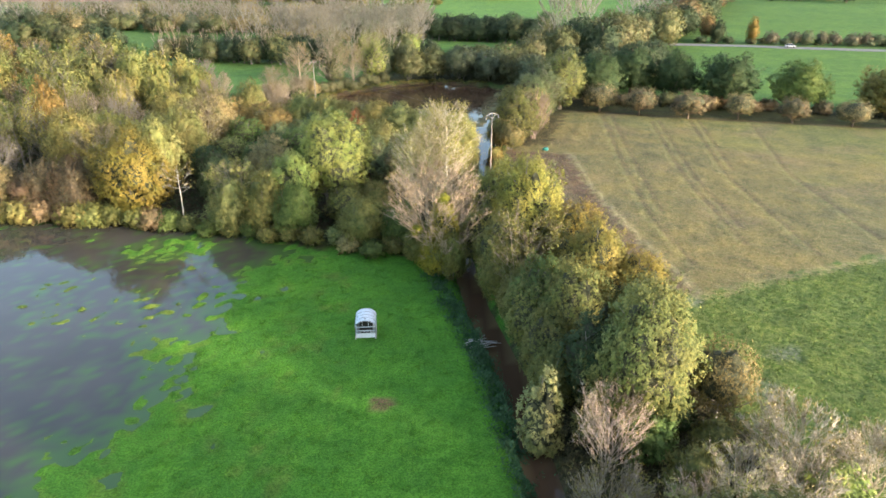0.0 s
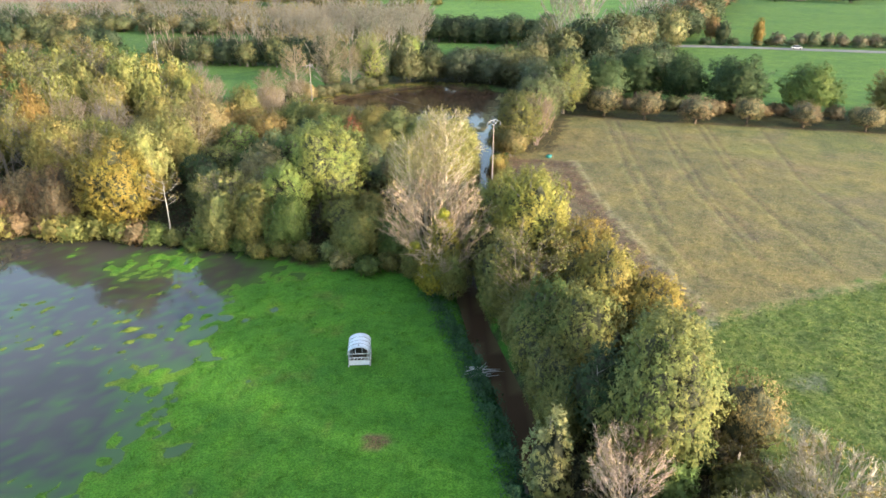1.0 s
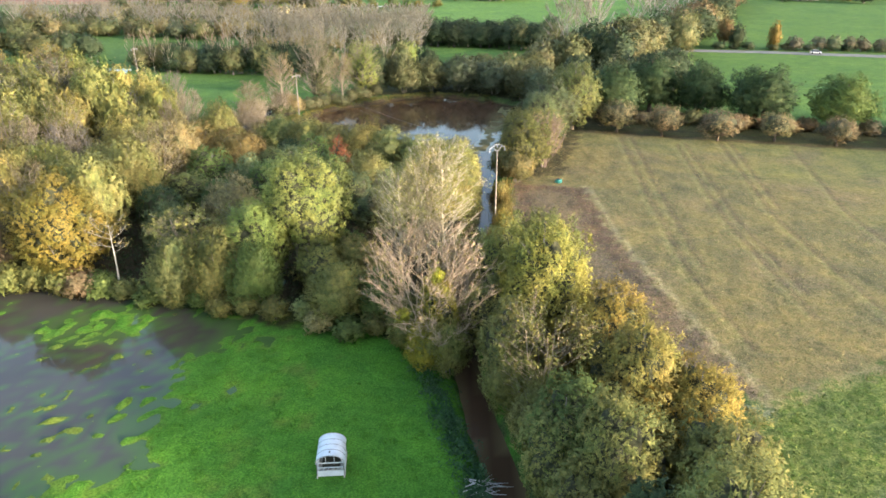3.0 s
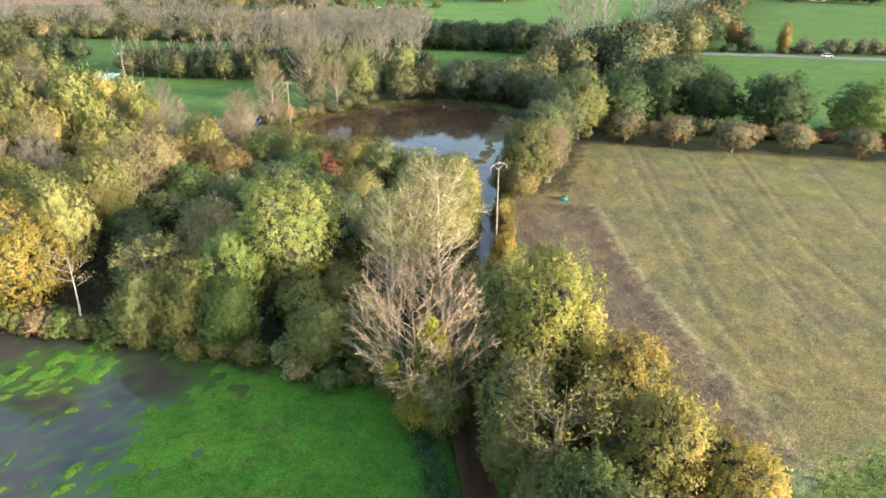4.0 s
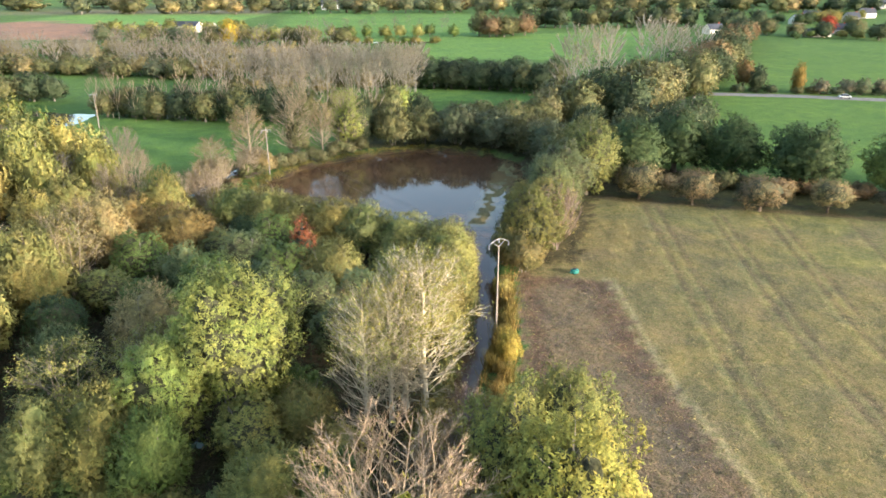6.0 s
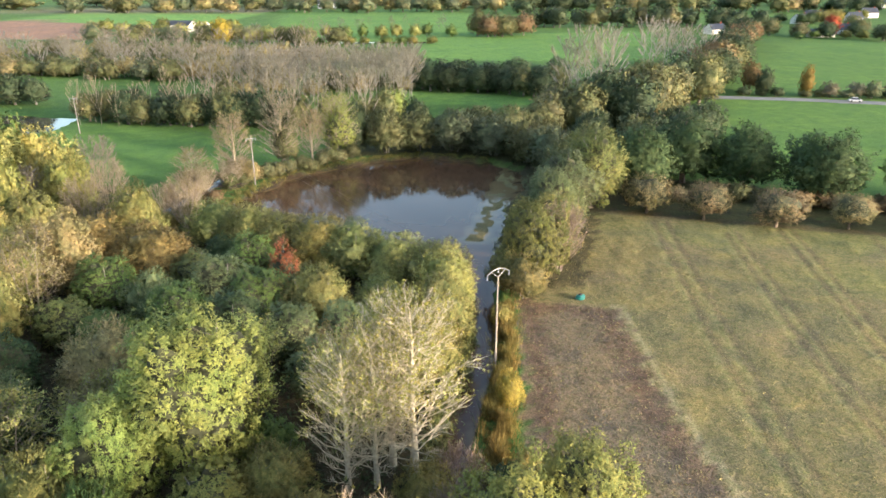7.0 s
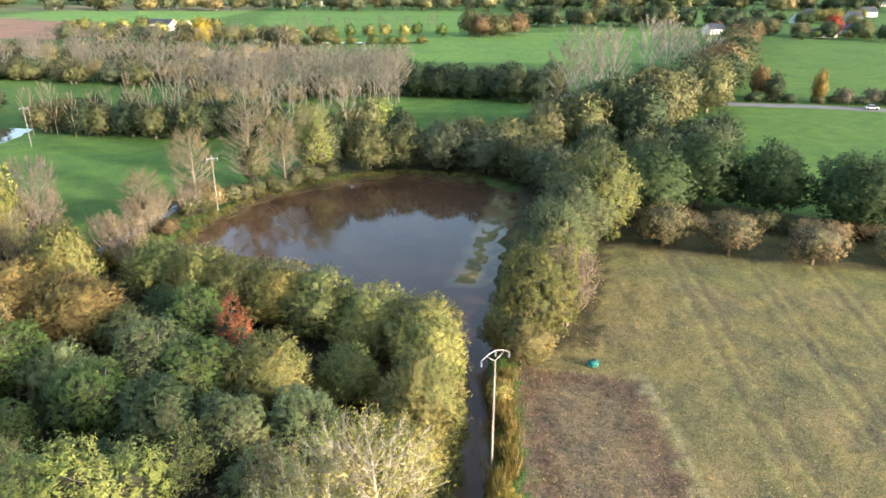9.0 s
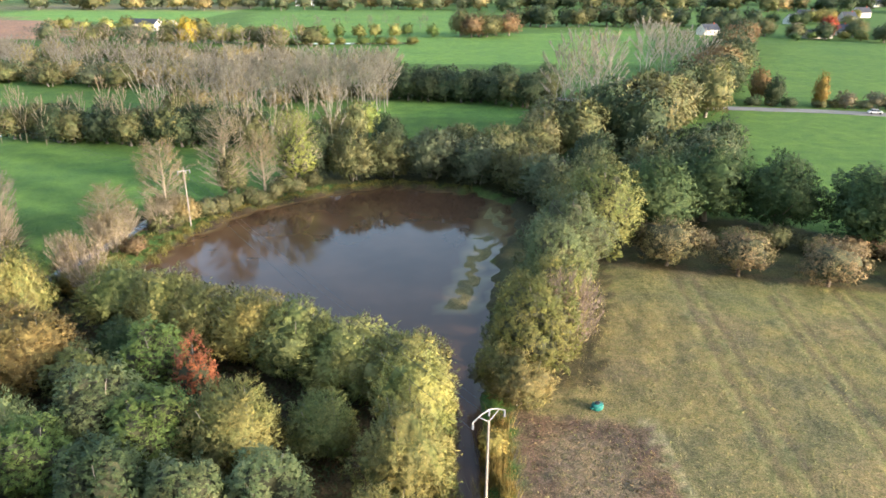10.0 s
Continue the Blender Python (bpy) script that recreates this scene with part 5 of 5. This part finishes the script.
ribbon("road", [(40, 330), (80, 316), (103, 310), (130, 305), (150, 299), (200, 286), (330, 252), (600, 180)], 6.0, 0.16, ASPHALT, "grey asphalt country road between fields", "road")
ribbon("water_4", [(-88, 511), (-60, 514), (-30, 517.5), (-5, 520)], 7.0, 0.2, FLOOD, "strip of flood water in a distant meadow", "water")


def car(m):
    root = new("car")
    bm = bmesh.new()
    box(bm, 0, 0, 0.62, 4.2, 1.72, 0.62, None, 0.14)
    body = part("body", bm, CARPAINT, root)
    bm = bmesh.new()
    made = bmesh.ops.create_cube(bm, size=1.0)["verts"]
    for v in made:
        v.co = Vector((v.co.x * (3.0 if v.co.z < 0 else 1.9) - 0.1, v.co.y * (1.62 if v.co.z < 0 else 1.3), 0.9 if v.co.z < 0 else 1.45))
    bmesh.ops.bevel(bm, geom=list(bm.edges), offset=0.06, segments=2, affect="EDGES")
    cabin = part("cabin", bm, PANE, root, "dark glazed cabin")
    part("roof", box(bmesh.new(), -0.1, 0, 1.47, 1.9, 1.28, 0.05, None, 0.02), CARPAINT, root)
    for x in (-1.3, 1.3):
        for y in (-0.8, 0.8):
            bm = bmesh.new()
            bmesh.ops.create_cone(bm, cap_ends=True, segments=16, radius1=0.32, radius2=0.32, depth=0.22, matrix=pose(x, y, 0.32, 90))
            part("wheel", bm, RUBBER, root)
    root.matrix_basis = m
    return tagged(root, "small white car on the country road", "car")


car(pose(146, 300.2, 0.16, 0, 0, -14))


def house(x, y, turn, w, d, h, roof_h, wall_mat, roof_mat, label, chimney=True):
    root = new("house")
    bm = bmesh.new()
    vs = [bm.verts.new(p) for p in ((-w / 2, -d / 2, -0.2), (w / 2, -d / 2, -0.2), (w / 2, d / 2, -0.2), (-w / 2, d / 2, -0.2), (-w / 2, -d / 2, h), (w / 2, -d / 2, h), (w / 2, d / 2, h), (-w / 2, d / 2, h), (-w / 2, 0, h + roof_h), (w / 2, 0, h + roof_h))]
    for f in ((0, 1, 5, 4), (1, 2, 6, 9, 5), (2, 3, 7, 6), (3, 0, 4, 8, 7)):
        bm.faces.new([vs[i] for i in f])
    part("wall", bm, wall_mat, root)
    bm = bmesh.new()
    over = 0.4
    ins = [bm.verts.new(p) for p in ((-w / 2 - over, -d / 2 - over, h - over * 2 * roof_h / d), (w / 2 + over, -d / 2 - over, h - over * 2 * roof_h / d), (w / 2 + over, 0, h + roof_h + 0.05), (-w / 2 - over, 0, h + roof_h + 0.05), (w / 2 + over, d / 2 + over, h - over * 2 * roof_h / d), (-w / 2 - over, d / 2 + over, h - over * 2 * roof_h / d))]
    fs = [bm.faces.new((ins[0], ins[1], ins[2], ins[3])), bm.faces.new((ins[3], ins[2], ins[4], ins[5]))]
    bmesh.ops.solidify(bm, geom=fs, thickness=-0.18)
    roof = part("roof", bm, roof_mat, root)
    if chimney:
        part("chimney", box(bmesh.new(), w * 0.32, 0, h + roof_h + 0.2, 0.9, 0.7, 1.5, None, 0.04), REDWALL, roof)
    for k in range(max(2, int(w / 3))):
        u = -w / 2 + w * (k + 0.5) / max(2, int(w / 3))
        win = part("window", box(bmesh.new(), u, -d / 2 - 0.02, h * 0.55, 1.1, 0.12, 1.3), CARPAINT, root)
        part("pane", box(bmesh.new(), u, -d / 2 - 0.09, h * 0.55, 0.9, 0.04, 1.1), PANE, win)
    part("door", box(bmesh.new(), -w * 0.38 if w > 8 else 0.0, -d / 2 - 0.03, 1.0, 1.0, 0.1, 2.1), SLATE, root)
    root.matrix_basis = pose(x, y, 0, 0, 0, turn)
    return tagged(root, label, "house", "village houses")


house(203, 590, 20, 13, 9, 3.6, 3.6, RENDERED, SLATE, "white house with a blue-grey slate roof")
house(352, 745, -15, 15, 9, 4.2, 5.0, CARPAINT, SLATE, "white village house with a slate roof")
house(318, 700, 30, 14, 9, 3.6, 4.6, RENDERED, SLATE, "cream village house with a dark roof")
house(268, 565, 8, 17, 8, 2.6, 2.8, RENDERED, SLATE, "long low farm building with a dark roof", False)
house(296, 590, -30, 10, 8, 3.4, 4.2, CARPAINT, SLATE, "small white house with a slate roof")
house(385, 735, 10, 13, 9, 3.8, 4.5, CARPAINT, SLATE, "white village house with a grey roof")
house(430, 790, 12, 16, 9, 5.0, 4.5, CARPAINT, SLATE, "white village house with a grey roof")
house(570, 1000, 10, 22, 10, 6.0, 6, CARPAINT, SLATE, "white house at the village's far end")
house(-196, 606, -12, 22, 12, 5, 3, RENDERED, SLATE, "farm shed with a grey roof among trees", False)
house(-182, 612, -12, 12, 8, 4.0, 2.4, RENDERED, CARPAINT, "white-roofed farm building among trees", False)
house(-420, 1015, 10, 24, 10, 6, 5, CARPAINT, SLATE, "white house far beyond the fields")
house(-142, 972, 10, 22, 10, 6, 5, CARPAINT, SLATE, "white house far beyond the fields")
plant("far_tree", 278, 571, 15, 12, (0.30, 0.045, 0.03), "rust-red round tree in the village")
row("horizon_tree", (-100, 545), (10, 560), 10, 9, 10, [OLIVE, MOSS, GREEN], "tree beside a distant meadow", seed=90, spread=6)
row("far_tree", (300, 690), (420, 780), 14, 10, 12, [GREEN, OLIVE, OCHRE, DKGREEN], "garden tree between village houses", seed=91, spread=14)
row("horizon_tree", (240, 548), (330, 560), 9, 6, 8, [GREEN, OLIVE, DKGREEN], "garden tree beside village houses", seed=92, spread=5)
row("horizon_tree", (-260, 590), (-140, 580), 10, 10, 14, [OLIVE, TAN, YELLOW], "tree around the farm sheds", seed=93, spread=8)
row("far_bush", (-90, 503), (0, 512), 9, 5, 8, [OLIVE, GREEN, OCHRE], "bush before distant flood water", seed=96, spread=2)
